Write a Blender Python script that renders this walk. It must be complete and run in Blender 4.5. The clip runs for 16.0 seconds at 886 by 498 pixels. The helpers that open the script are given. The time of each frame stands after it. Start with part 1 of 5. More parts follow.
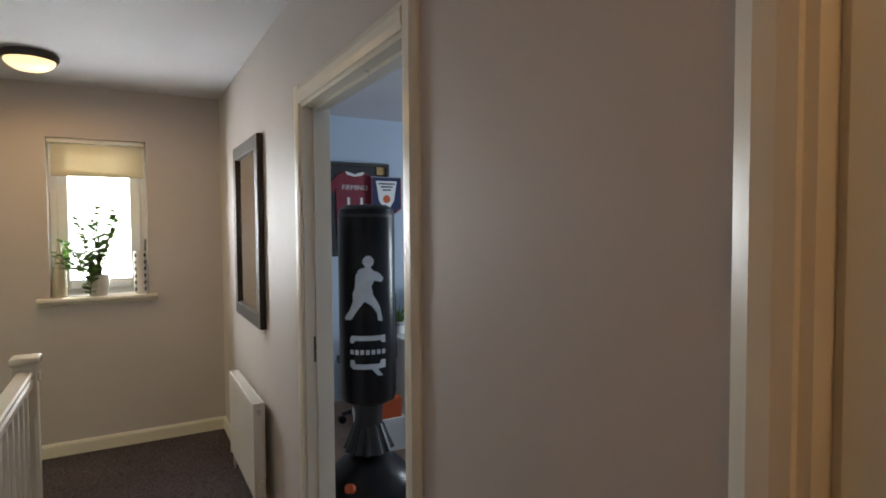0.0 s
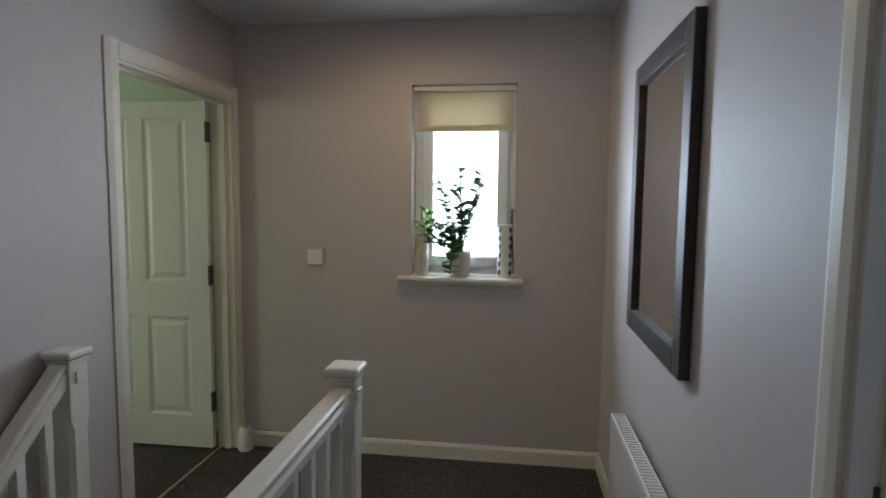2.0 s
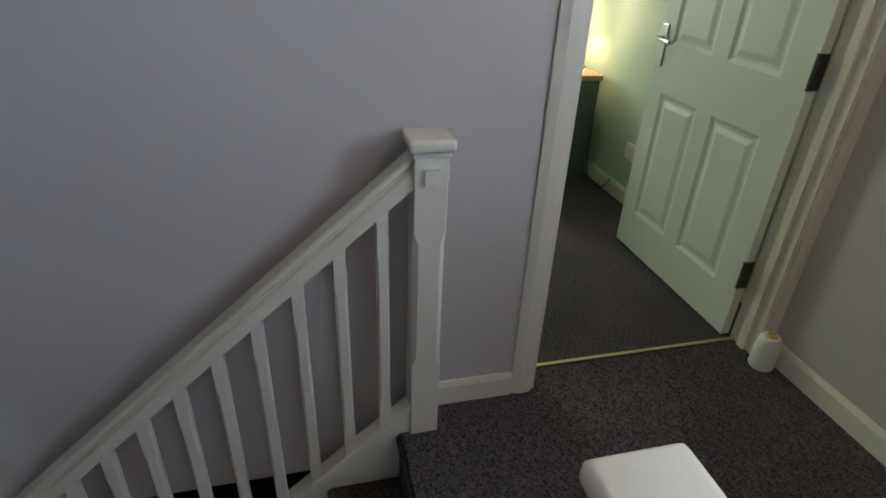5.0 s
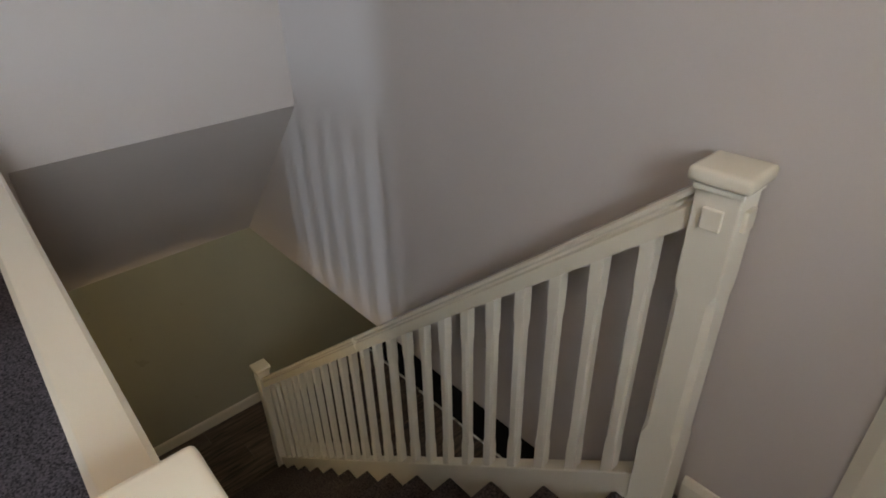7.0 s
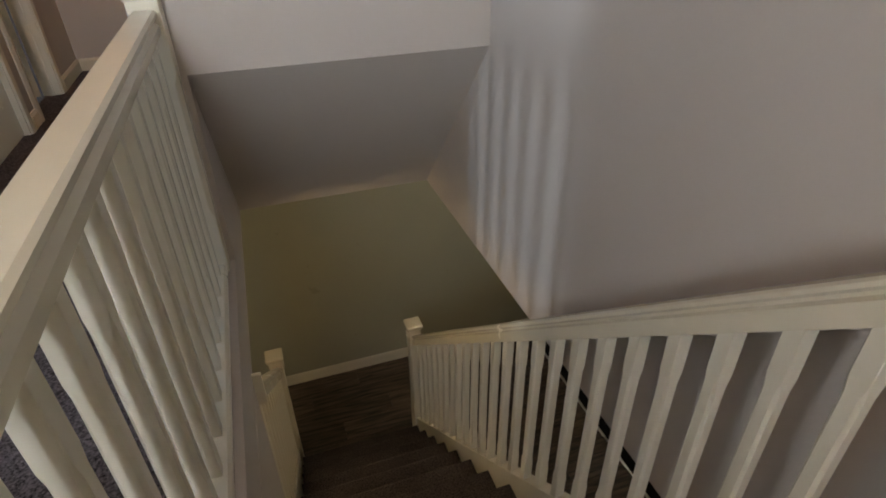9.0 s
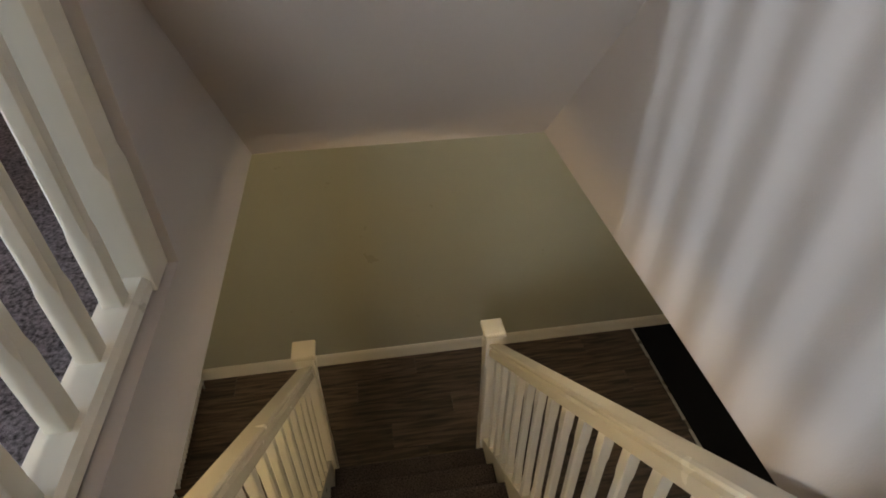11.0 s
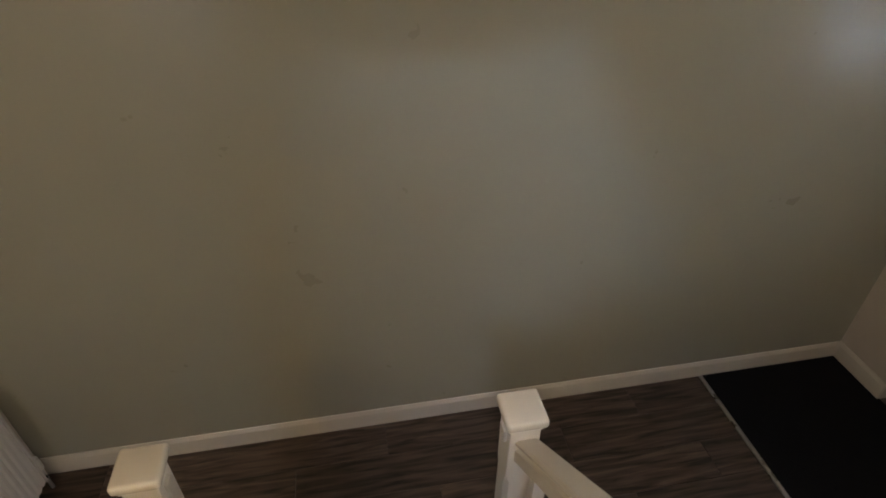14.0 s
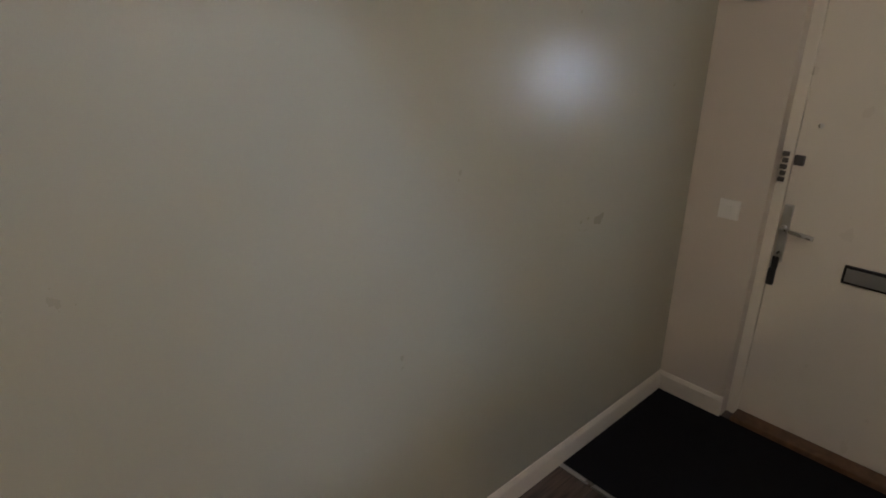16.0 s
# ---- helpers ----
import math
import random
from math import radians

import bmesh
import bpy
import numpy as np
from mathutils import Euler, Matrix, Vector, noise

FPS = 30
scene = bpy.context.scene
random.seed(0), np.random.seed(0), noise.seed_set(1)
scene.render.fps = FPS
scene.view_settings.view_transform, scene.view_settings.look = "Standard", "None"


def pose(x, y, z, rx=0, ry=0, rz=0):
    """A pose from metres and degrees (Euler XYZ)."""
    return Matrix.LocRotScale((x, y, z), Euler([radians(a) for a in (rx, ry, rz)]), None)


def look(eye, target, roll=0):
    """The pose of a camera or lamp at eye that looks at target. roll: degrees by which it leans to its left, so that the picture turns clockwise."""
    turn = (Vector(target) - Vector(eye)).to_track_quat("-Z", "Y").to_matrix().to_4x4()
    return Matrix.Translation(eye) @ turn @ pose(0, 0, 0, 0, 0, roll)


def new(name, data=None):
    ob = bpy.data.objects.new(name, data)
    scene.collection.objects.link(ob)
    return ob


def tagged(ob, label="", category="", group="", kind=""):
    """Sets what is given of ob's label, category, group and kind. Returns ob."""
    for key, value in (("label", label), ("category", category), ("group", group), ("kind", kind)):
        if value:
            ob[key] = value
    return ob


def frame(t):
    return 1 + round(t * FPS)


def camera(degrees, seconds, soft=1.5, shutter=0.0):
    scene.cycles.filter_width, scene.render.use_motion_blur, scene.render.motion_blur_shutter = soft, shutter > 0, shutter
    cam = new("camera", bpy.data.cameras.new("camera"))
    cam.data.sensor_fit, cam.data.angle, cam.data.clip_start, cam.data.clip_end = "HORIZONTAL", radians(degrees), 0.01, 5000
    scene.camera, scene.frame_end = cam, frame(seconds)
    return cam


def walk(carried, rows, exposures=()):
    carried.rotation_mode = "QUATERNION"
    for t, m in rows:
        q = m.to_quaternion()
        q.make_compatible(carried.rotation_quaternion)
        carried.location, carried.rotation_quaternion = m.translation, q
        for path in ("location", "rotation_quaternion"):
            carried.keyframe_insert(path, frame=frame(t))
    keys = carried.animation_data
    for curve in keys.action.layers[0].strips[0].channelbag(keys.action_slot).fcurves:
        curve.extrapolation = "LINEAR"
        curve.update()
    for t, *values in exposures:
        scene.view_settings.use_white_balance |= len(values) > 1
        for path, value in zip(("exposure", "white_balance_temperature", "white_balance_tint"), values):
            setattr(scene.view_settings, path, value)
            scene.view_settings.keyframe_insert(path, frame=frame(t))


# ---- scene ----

cam = camera(76.77, 16.0, soft=1.8)
ROWS = [
    (0.0, -0.591, -4.318, 3.969, -2.39, 0.38, -29.39),
    (0.5, -0.540, -4.009, 3.953, -2.30, -0.06, -19.12),
    (1.0, -0.485, -3.707, 3.940, -2.78, -0.17, -11.39),
    (1.5, -0.451, -3.366, 3.937, -3.56, -0.26, -1.57),
    (2.0, -0.475, -3.003, 3.931, -4.90, -0.58, 7.32),
    (2.5, -0.483, -2.705, 3.910, -6.95, -0.72, 14.38),
    (3.0, -0.500, -2.426, 3.896, -10.83, -0.84, 25.73),
    (3.5, -0.605, -2.178, 3.884, -16.04, -1.84, 37.05),
    (4.0, -0.706, -2.005, 3.850, -20.51, -1.58, 45.79),
    (4.5, -0.719, -1.797, 3.839, -25.31, -2.38, 59.24),
    (5.0, -0.739, -1.612, 3.828, -29.48, -2.23, 76.34),
    (5.2, -0.761, -1.551, 3.830, -30.74, -2.31, 82.19),
    (5.8, -0.820, -1.370, 3.801, -30.78, -1.67, 98.54),
    (6.4, -0.875, -1.152, 3.802, -31.02, -0.14, 119.10),
    (7.0, -0.994, -0.990, 3.801, -30.71, 1.40, 138.15),
    (7.3, -1.046, -0.961, 3.796, -30.54, 1.83, 144.63),
    (7.5, -1.054, -0.921, 3.793, -30.29, 1.88, 148.04),
    (8.0, -1.107, -0.915, 3.774, -30.33, 1.42, 154.64),
    (8.5, -1.166, -1.007, 3.715, -31.08, 1.14, 158.44),
    (9.0, -1.235, -1.222, 3.612, -32.64, 0.91, 161.09),
    (9.5, -1.323, -1.496, 3.556, -33.94, 0.83, 165.90),
    (9.7, -1.329, -1.618, 3.516, -34.23, 0.32, 167.01),
    (10.3, -1.376, -1.896, 3.359, -36.26, 0.31, 169.40),
    (11.2, -1.426, -2.288, 3.106, -38.72, 0.12, 171.33),
    (12.0, -1.462, -2.581, 2.916, -39.68, 0.12, 171.73),
    (12.5, -1.485, -2.764, 2.783, -39.44, 0.08, 172.16),
    (13.0, -1.542, -2.936, 2.641, -39.16, 0.14, 172.23),
    (13.5, -1.551, -3.072, 2.466, -37.39, -0.43, 171.96),
    (14.0, -1.586, -3.215, 2.308, -36.08, -0.14, 169.57),
    (14.5, -1.626, -3.386, 2.149, -34.16, 0.19, 164.89),
    (15.0, -1.650, -3.565, 1.986, -31.05, -0.28, 156.78),
    (15.5, -1.709, -3.684, 1.868, -26.58, 0.71, 148.67),
    (16.0, -1.709, -3.868, 1.730, -21.63, 0.42, 138.68),
]
walk(cam, [(t, pose(x, y, z, 90 + p, r, w)) for t, x, y, z, p, r, w in ROWS],
     exposures=[(0, -0.75, 8800, 12), (1, -0.9, 7000, 9), (2, -1.3, 6700, 8), (5, -1.0, 6400, 8), (7.5, -0.65, 8500, 12), (9.5, -0.4, 8800, 12), (12, 0.4, 8000, 12), (14, 0.4, 6700, 20), (16, 0.6, 6300, 22)])

# levels and plan, in metres
ZU, ZC, Z1 = 2.497, 4.884, 2.274        # upper floor, upper ceiling, hall ceiling
XL, XA = -2.036, -1.050                # west wall of the stairwell, face under the landing edge
YE, ZE, YS, YG = -3.08, 3.157, -3.903, -4.965
RISE, GOING, YTOP = 2.497 / 13, 0.2168, -1.406
XD, XM, XH, YBN, YGN = -4.132, -3.310, -0.088, 0.19, 0.165   # front door wall, mat edge, hall east wall, bedroom and green room north walls
WX0, WX1, WZ0, WZ1, BZ = -1.033, -0.473, 3.522, 4.548, 4.306  # window opening, blind's hem
MY0, MY1, MZ0, MZ1 = -1.468, -0.762, 3.456, 4.431
RY0, RY1, LX, LY, SWX, SWZ = -1.545, -0.818, -1.015, -0.680, -1.577, 3.614
YW = -6.23

# ---- light ----
world = bpy.data.worlds.new("world")
scene.world = world
world.use_nodes = True
sky = world.node_tree.nodes.new("ShaderNodeTexSky")
sky.sky_type = "NISHITA"
sky.sun_disc = False
sky.sun_elevation, sky.sun_rotation = radians(38), radians(200)
world.node_tree.links.new(sky.outputs[0], world.node_tree.nodes["Background"].inputs[0])
world.node_tree.nodes["Background"].inputs[1].default_value = 0.12


def area_lamp(name, m, w, h, watts, colour):
    data = bpy.data.lights.new(name, "AREA")
    data.shape, data.size, data.size_y, data.energy, data.color = "RECTANGLE", w, h, watts, colour
    ob = new(name, data)
    ob.matrix_world = m
    return ob


def point_lamp(name, place, radius, watts, colour):
    data = bpy.data.lights.new(name, "POINT")
    data.shadow_soft_size, data.energy, data.color = radius, watts, colour
    ob = new(name, data)
    ob.location = place
    return ob


DAY = (0.62, 0.78, 1.0)
WARM = (1.0, 0.70, 0.38)
area_lamp("landing_window_daylight", look((-0.752, 0.26, 4.03), (-0.752, -3.0, 4.02)), 0.5, 0.92, 150, DAY).data.spread = radians(150)
area_lamp("bedroom_window_daylight", look((4.16, -1.65, 4.0), (0.0, -2.5, 3.2)), 0.32, 1.2, 165, (0.5, 0.7, 1.0))
area_lamp("landing_lamp_bulb", look((LX, LY, ZC - 0.10), (LX, LY + 0.001, 2.0)), 0.2, 0.2, 8.5, WARM)
point_lamp("back_landing_lamp_bulb", (-0.47, -5.1, ZC - 0.15), 0.10, 16, (1.0, 0.62, 0.34))
# added fill for the open door leaf, set in an unseen window opening
area_lamp("green_room_fill", look((-5.98, -2.0, 4.0), (-2.4, -0.3, 3.3)), 0.8, 1.2, 85, (0.92, 1.0, 0.82))
point_lamp("table_lamp_bulb", (-3.985, 0.045, 3.436), 0.04, 15, (1.0, 0.8, 0.45))
# fill light for the hall, sent through an added doorway with no known source
area_lamp("hall_doorway_fill", look((-0.46, -0.2, 1.2), (-0.5, -4.9, 1.1)), 0.9, 1.4, 7.0, (0.82, 0.90, 1.0))
point_lamp("hall_lamp_bulb", (-0.50, -2.85, Z1 - 0.066), 0.06, 18, (1.0, 0.80, 0.46))
# added fill lamp brightening the sage wall and front door; no such source is known
point_lamp("front_hall_fill", (-2.62, -3.35, Z1 - 0.066), 0.06, 15, (1.0, 0.90, 0.74))
area_lamp("front_door_daylight", look((-4.30, -4.18, 1.47), (-2.6, -4.4, 1.2)), 0.26, 0.30, 2.4, (0.66, 0.84, 1.0))


# ---- materials ----
def material(name, colour, rough=0.5, metal=0.0, grain=0.0, grain_size=60.0, patch=0.06, patch_size=1.6, bump=0.0, bump_size=200.0, coat=0.0, spec=0.5):
    m = bpy.data.materials.new(name)
    m.use_nodes = True
    nt = m.node_tree
    n, link = nt.nodes, nt.links.new
    b = n["Principled BSDF"]
    b.inputs["Roughness"].default_value, b.inputs["Metallic"].default_value = rough, metal
    b.inputs["Coat Weight"].default_value = coat
    b.inputs["Specular IOR Level"].default_value = spec
    tex = n.new("ShaderNodeTexCoord")

    def noise_at(scale, detail):
        q = n.new("ShaderNodeTexNoise")
        q.inputs["Scale"].default_value, q.inputs["Detail"].default_value = scale, detail
        link(tex.outputs["Object"], q.inputs["Vector"])
        return q.outputs[0]

    def spread(value, source, amount):
        k = n.new("ShaderNodeMapRange")
        k.inputs[1].default_value, k.inputs[2].default_value = 0.3, 0.7
        k.inputs[3].default_value, k.inputs[4].default_value = 1 - amount, 1 + amount
        link(source, k.inputs[0])
        if value is None:
            return k.outputs[0]
        mul = n.new("ShaderNodeMath")
        mul.operation = "MULTIPLY"
        link(value, mul.inputs[0])
        link(k.outputs[0], mul.inputs[1])
        return mul.outputs[0]

    v = spread(None, noise_at(patch_size, 3), patch)
    if grain:
        v = spread(v, noise_at(grain_size, 4), grain)
    mix = n.new("ShaderNodeVectorMath")
    mix.operation = "SCALE"
    mix.inputs[0].default_value = colour
    link(v, mix.inputs["Scale"])
    link(mix.outputs[0], b.inputs["Base Color"])
    rr = n.new("ShaderNodeMapRange")
    rr.inputs[3].default_value, rr.inputs[4].default_value = max(0.02, rough - 0.06), min(1, rough + 0.06)
    link(noise_at(7, 4), rr.inputs[0])
    link(rr.outputs[0], b.inputs["Roughness"])
    if bump:
        q = n.new("ShaderNodeBump")
        q.inputs["Strength"].default_value, q.inputs["Distance"].default_value = bump, 0.003
        link(noise_at(bump_size, 3), q.inputs["Height"])
        link(q.outputs[0], b.inputs["Normal"])
    return m


def wood_floor_material():
    m = material("dark_laminate", (0.075, 0.052, 0.038), 0.42, patch=0.25, patch_size=3)
    nt = m.node_tree
    n, link = nt.nodes, nt.links.new
    b = n["Principled BSDF"]
    tex, mp, wave = n.new("ShaderNodeTexCoord"), n.new("ShaderNodeMapping"), n.new("ShaderNodeTexNoise")
    mp.inputs["Scale"].default_value = (2.2, 26, 26)
    info = n.new("ShaderNodeObjectInfo")
    add = n.new("ShaderNodeVectorMath")
    add.operation = "ADD"
    comb = n.new("ShaderNodeCombineXYZ")
    mul = n.new("ShaderNodeMath")
    mul.operation = "MULTIPLY"
    mul.inputs[1].default_value = 37.0
    link(info.outputs["Random"], mul.inputs[0])
    link(mul.outputs[0], comb.inputs[0])
    link(mul.outputs[0], comb.inputs[1])
    link(tex.outputs["Object"], mp.inputs[0])
    link(mp.outputs[0], add.inputs[0])
    link(comb.outputs[0], add.inputs[1])
    link(add.outputs[0], wave.inputs["Vector"])
    wave.inputs["Scale"].default_value, wave.inputs["Detail"].default_value = 1.6, 6
    wave.inputs["Distortion"].default_value = 0.6
    ramp = n.new("ShaderNodeValToRGB")
    ramp.color_ramp.elements[0].position, ramp.color_ramp.elements[0].color = 0.34, (0.020, 0.014, 0.011, 1)
    ramp.color_ramp.elements[1].position, ramp.color_ramp.elements[1].color = 0.66, (0.135, 0.095, 0.070, 1)
    link(wave.outputs[0], ramp.inputs[0])
    bri = n.new("ShaderNodeVectorMath")
    bri.operation = "SCALE"
    k = n.new("ShaderNodeMapRange")
    k.inputs[3].default_value, k.inputs[4].default_value = 0.75, 1.25
    link(info.outputs["Random"], k.inputs[0])
    link(ramp.outputs[0], bri.inputs[0])
    link(k.outputs[0], bri.inputs["Scale"])
    link(bri.outputs[0], b.inputs["Base Color"])
    return m


def glow_material(name, colour, strength):
    m = bpy.data.materials.new(name)
    m.use_nodes = True
    b = m.node_tree.nodes["Principled BSDF"]
    b.inputs["Base Color"].default_value = (*colour, 1)
    b.inputs["Emission Color"].default_value = (*colour, 1)
    b.inputs["Emission Strength"].default_value = strength
    b.inputs["Roughness"].default_value = 0.4
    return m


def glass_material(name, tint=(1, 1, 1), rough=0.0):
    m = bpy.data.materials.new(name)
    m.use_nodes = True
    b = m.node_tree.nodes["Principled BSDF"]
    b.inputs["Base Color"].default_value = (*tint, 1)
    b.inputs["Transmission Weight"].default_value = 1
    b.inputs["Roughness"].default_value = rough
    b.inputs["IOR"].default_value = 1.45
    return m


def let_light_through(m, share):
    """Thin cloth or leaf: part of the light passes to the other side."""
    nt = m.node_tree
    b, out = nt.nodes["Principled BSDF"], nt.nodes["Material Output"]
    t, mix = nt.nodes.new("ShaderNodeBsdfTranslucent"), nt.nodes.new("ShaderNodeMixShader")
    nt.links.new(b.inputs["Base Color"].links[0].from_socket, t.inputs["Color"])
    mix.inputs[0].default_value = share
    nt.links.new(b.outputs[0], mix.inputs[1])
    nt.links.new(t.outputs[0], mix.inputs[2])
    nt.links.new(mix.outputs[0], out.inputs["Surface"])
    return m


WALL = material("grey_wall_paint", (0.50, 0.455, 0.435), 0.62, patch=0.025, bump=0.12, bump_size=260)
HALL_WALL = material("cream_wall_paint", (0.60, 0.545, 0.475), 0.6, patch=0.025, bump=0.12, bump_size=260)
GREEN_WALL = material("sage_grey_paint", (0.36, 0.355, 0.28), 0.30, patch=0.03, bump=0.10, bump_size=240)
BLUE_WALL = material("pale_blue_paint", (0.42, 0.52, 0.62), 0.6, patch=0.03, bump=0.1)
MINT_WALL = material("mint_green_paint", (0.50, 0.62, 0.50), 0.6, patch=0.03, bump=0.1)
CEILING = material("white_ceiling_paint", (0.60, 0.60, 0.62), 0.8, patch=0.03, bump=0.15, bump_size=150)
GLOSS = material("cream_gloss_paint", (0.70, 0.66, 0.57), 0.30, patch=0.015, patch_size=4)
RAIL_PAINT = material("cream_handrail_paint", (0.70, 0.65, 0.54), 0.25, patch=0.015, patch_size=4)
DOOR_WHITE = material("white_door_paint", (0.72, 0.73, 0.66), 0.42, patch=0.03, bump=0.05, bump_size=90)
CARPET = material("dark_grey_carpet", (0.082, 0.072, 0.080), 0.95, grain=0.9, grain_size=150, patch=0.18, patch_size=2.2, bump=0.9, bump_size=320, spec=0.1)
STAIR_CARPET = material("brown_stair_carpet", (0.058, 0.047, 0.046), 0.95, grain=0.8, grain_size=130, patch=0.2, patch_size=5, bump=0.9, bump_size=320, spec=0.1)
MAT = material("black_entrance_matting", (0.012, 0.012, 0.014), 0.97, grain=0.4, grain_size=300, bump=0.7, bump_size=380, spec=0.05)
LAMINATE = wood_floor_material()
OAK = material("brown_oak_sill", (0.13, 0.07, 0.035), 0.45, grain=0.3, grain_size=30, patch=0.2, patch_size=8)
CHROME = material("brushed_chrome", (0.62, 0.62, 0.60), 0.28, metal=1.0)
STEEL = material("dull_steel_hinge", (0.13, 0.125, 0.12), 0.42, metal=1.0, patch=0.2)
BRASS = material("brass_strip", (0.62, 0.52, 0.33), 0.35, metal=0.8)
BLACK_FRAME = material("black_brown_wood", (0.03, 0.024, 0.022), 0.4, grain=0.3, grain_size=50, patch=0.2, patch_size=6)
RADIATOR = material("white_radiator_enamel", (0.74, 0.73, 0.70), 0.35, patch=0.03)
UPVC = material("white_upvc", (0.78, 0.80, 0.82), 0.3, patch=0.02)
BLIND = let_light_through(material("cream_blind_fabric", (0.72, 0.66, 0.52), 0.85, grain=0.05, grain_size=300, bump=0.3, bump_size=400), 0.3)
PLASTIC = material("white_plastic", (0.75, 0.74, 0.70), 0.35, patch=0.02)
GREY_PLASTIC = material("grey_plastic", (0.35, 0.35, 0.36), 0.4, patch=0.05)
LEAF = let_light_through(material("jade_leaf_green", (0.17, 0.32, 0.10), 0.38, patch=0.4, patch_size=20), 0.5)
STEM = material("plant_stem_brown", (0.12, 0.10, 0.05), 0.7, patch=0.3, patch_size=20)
SOIL = material("potting_soil", (0.03, 0.022, 0.016), 0.95, grain=0.5, grain_size=120)
POT = material("speckled_cream_ceramic", (0.62, 0.58, 0.52), 0.35, grain=0.12, grain_size=160)
VASE = material("cream_vase_glaze", (0.60, 0.55, 0.44), 0.35, grain=0.1, grain_size=90)
VASE_DARK = material("brown_vase_pattern", (0.30, 0.24, 0.15), 0.5, patch=0.2)
BLACK = material("matt_black", (0.012, 0.012, 0.013), 0.45, patch=0.1)
BAG = material("black_vinyl", (0.010, 0.010, 0.011), 0.30, patch=0.15, patch_size=6, bump=0.15, bump_size=60, spec=0.22)
PRINT = material("silver_print", (0.62, 0.66, 0.69), 0.5, patch=0.1, patch_size=20)
NAVY = material("navy_cotton", (0.018, 0.030, 0.085), 0.85, grain=0.2, grain_size=200, bump=0.3)
ROYAL = material("royal_blue_polyester", (0.004, 0.075, 0.40), 0.6, patch=0.1, patch_size=8)
MAROON = material("dark_red_polyester", (0.20, 0.012, 0.03), 0.6, patch=0.1, patch_size=8)
PALE_BLUE = material("pale_blue_card", (0.16, 0.33, 0.50), 0.7)
CARD = material("white_card", (0.72, 0.72, 0.70), 0.7)
MOUNT = material("dark_grey_card", (0.035, 0.037, 0.045), 0.8)
TAN = material("tan_card", (0.5, 0.32, 0.12), 0.7)
STRIPE = material("pale_bed_stripe", (0.50, 0.52, 0.54), 0.85, grain=0.1, grain_size=200, bump=0.3)
FUR = material("charcoal_fleece", (0.03, 0.028, 0.033), 0.9, grain=0.5, grain_size=70, bump=0.9, bump_size=90)
ORANGE = material("orange_card_box", (0.55, 0.085, 0.02), 0.6)
CABINET_GREEN = material("dark_sage_cabinet_paint", (0.075, 0.125, 0.085), 0.45, patch=0.08)
CABINET_TOP = material("light_oak_top", (0.42, 0.28, 0.14), 0.4, grain=0.2, grain_size=30)
SHADE = glow_material("lit_lampshade", (1.0, 0.82, 0.5), 2.2)
DIFFUSER = glow_material("lit_opal_glass", (1.0, 0.80, 0.5), 2.4)
GLASS = glass_material("window_glass")
MIRROR = material("silvered_mirror", (0.86, 0.87, 0.86), 0.03, metal=1.0, patch=0.0)
SKY_PANEL = glow_material("overcast_brightness", (0.86, 0.93, 1.0), 3.2)


# ---- mesh helpers ----
def box(bm, x0, y0, z0, x1, y1, z1, bevel=0.0, seg=2):
    vs = [bm.verts.new(p) for p in ((x0, y0, z0), (x1, y0, z0), (x1, y1, z0), (x0, y1, z0), (x0, y0, z1), (x1, y0, z1), (x1, y1, z1), (x0, y1, z1))]
    fs = [bm.faces.new([vs[i] for i in f]) for f in ((3, 2, 1, 0), (4, 5, 6, 7), (0, 1, 5, 4), (1, 2, 6, 5), (2, 3, 7, 6), (3, 0, 4, 7))]
    if bevel:
        es = {e for f in fs for e in f.edges}
        bmesh.ops.bevel(bm, geom=list(es), offset=bevel, segments=seg, affect="EDGES", profile=0.6)
    return vs


def prism(bm, outline, axis, a, b):
    """An outline of 2D points drawn out along an axis from a to b. axis x: points are (y, z); y: (x, z); z: (x, y)."""
    def at(p, k):
        return {"x": (k, p[0], p[1]), "y": (p[0], k, p[1]), "z": (p[0], p[1], k)}[axis]
    lo, hi = [bm.verts.new(at(p, a)) for p in outline], [bm.verts.new(at(p, b)) for p in outline]
    n = len(outline)
    bm.faces.new(lo)
    bm.faces.new(hi[::-1])
    for i in range(n):
        bm.faces.new((lo[i], hi[i], hi[(i + 1) % n], lo[(i + 1) % n]))
    bmesh.ops.recalc_face_normals(bm, faces=bm.faces)


def lathe(bm, profile, x, y, seg=28):
    """A turned shape round a vertical axis; profile: (radius, z) from bottom to top."""
    rings = []
    for r, z in profile:
        if r < 1e-5:
            rings.append([bm.verts.new((x, y, z))])
        else:
            rings.append([bm.verts.new((x + r * math.cos(2 * math.pi * i / seg), y + r * math.sin(2 * math.pi * i / seg), z)) for i in range(seg)])
    for a, b in zip(rings, rings[1:]):
        for i in range(seg):
            j = (i + 1) % seg
            if len(a) == 1 and len(b) == 1:
                continue
            if len(a) == 1:
                bm.faces.new((a[0], b[j], b[i]))
            elif len(b) == 1:
                bm.faces.new((a[i], a[j], b[0]))
            else:
                bm.faces.new((a[i], a[j], b[j], b[i]))
    for ring, flip in ((rings[0], True), (rings[-1], False)):
        if len(ring) > 1:
            bm.faces.new(ring[::-1] if flip else ring)


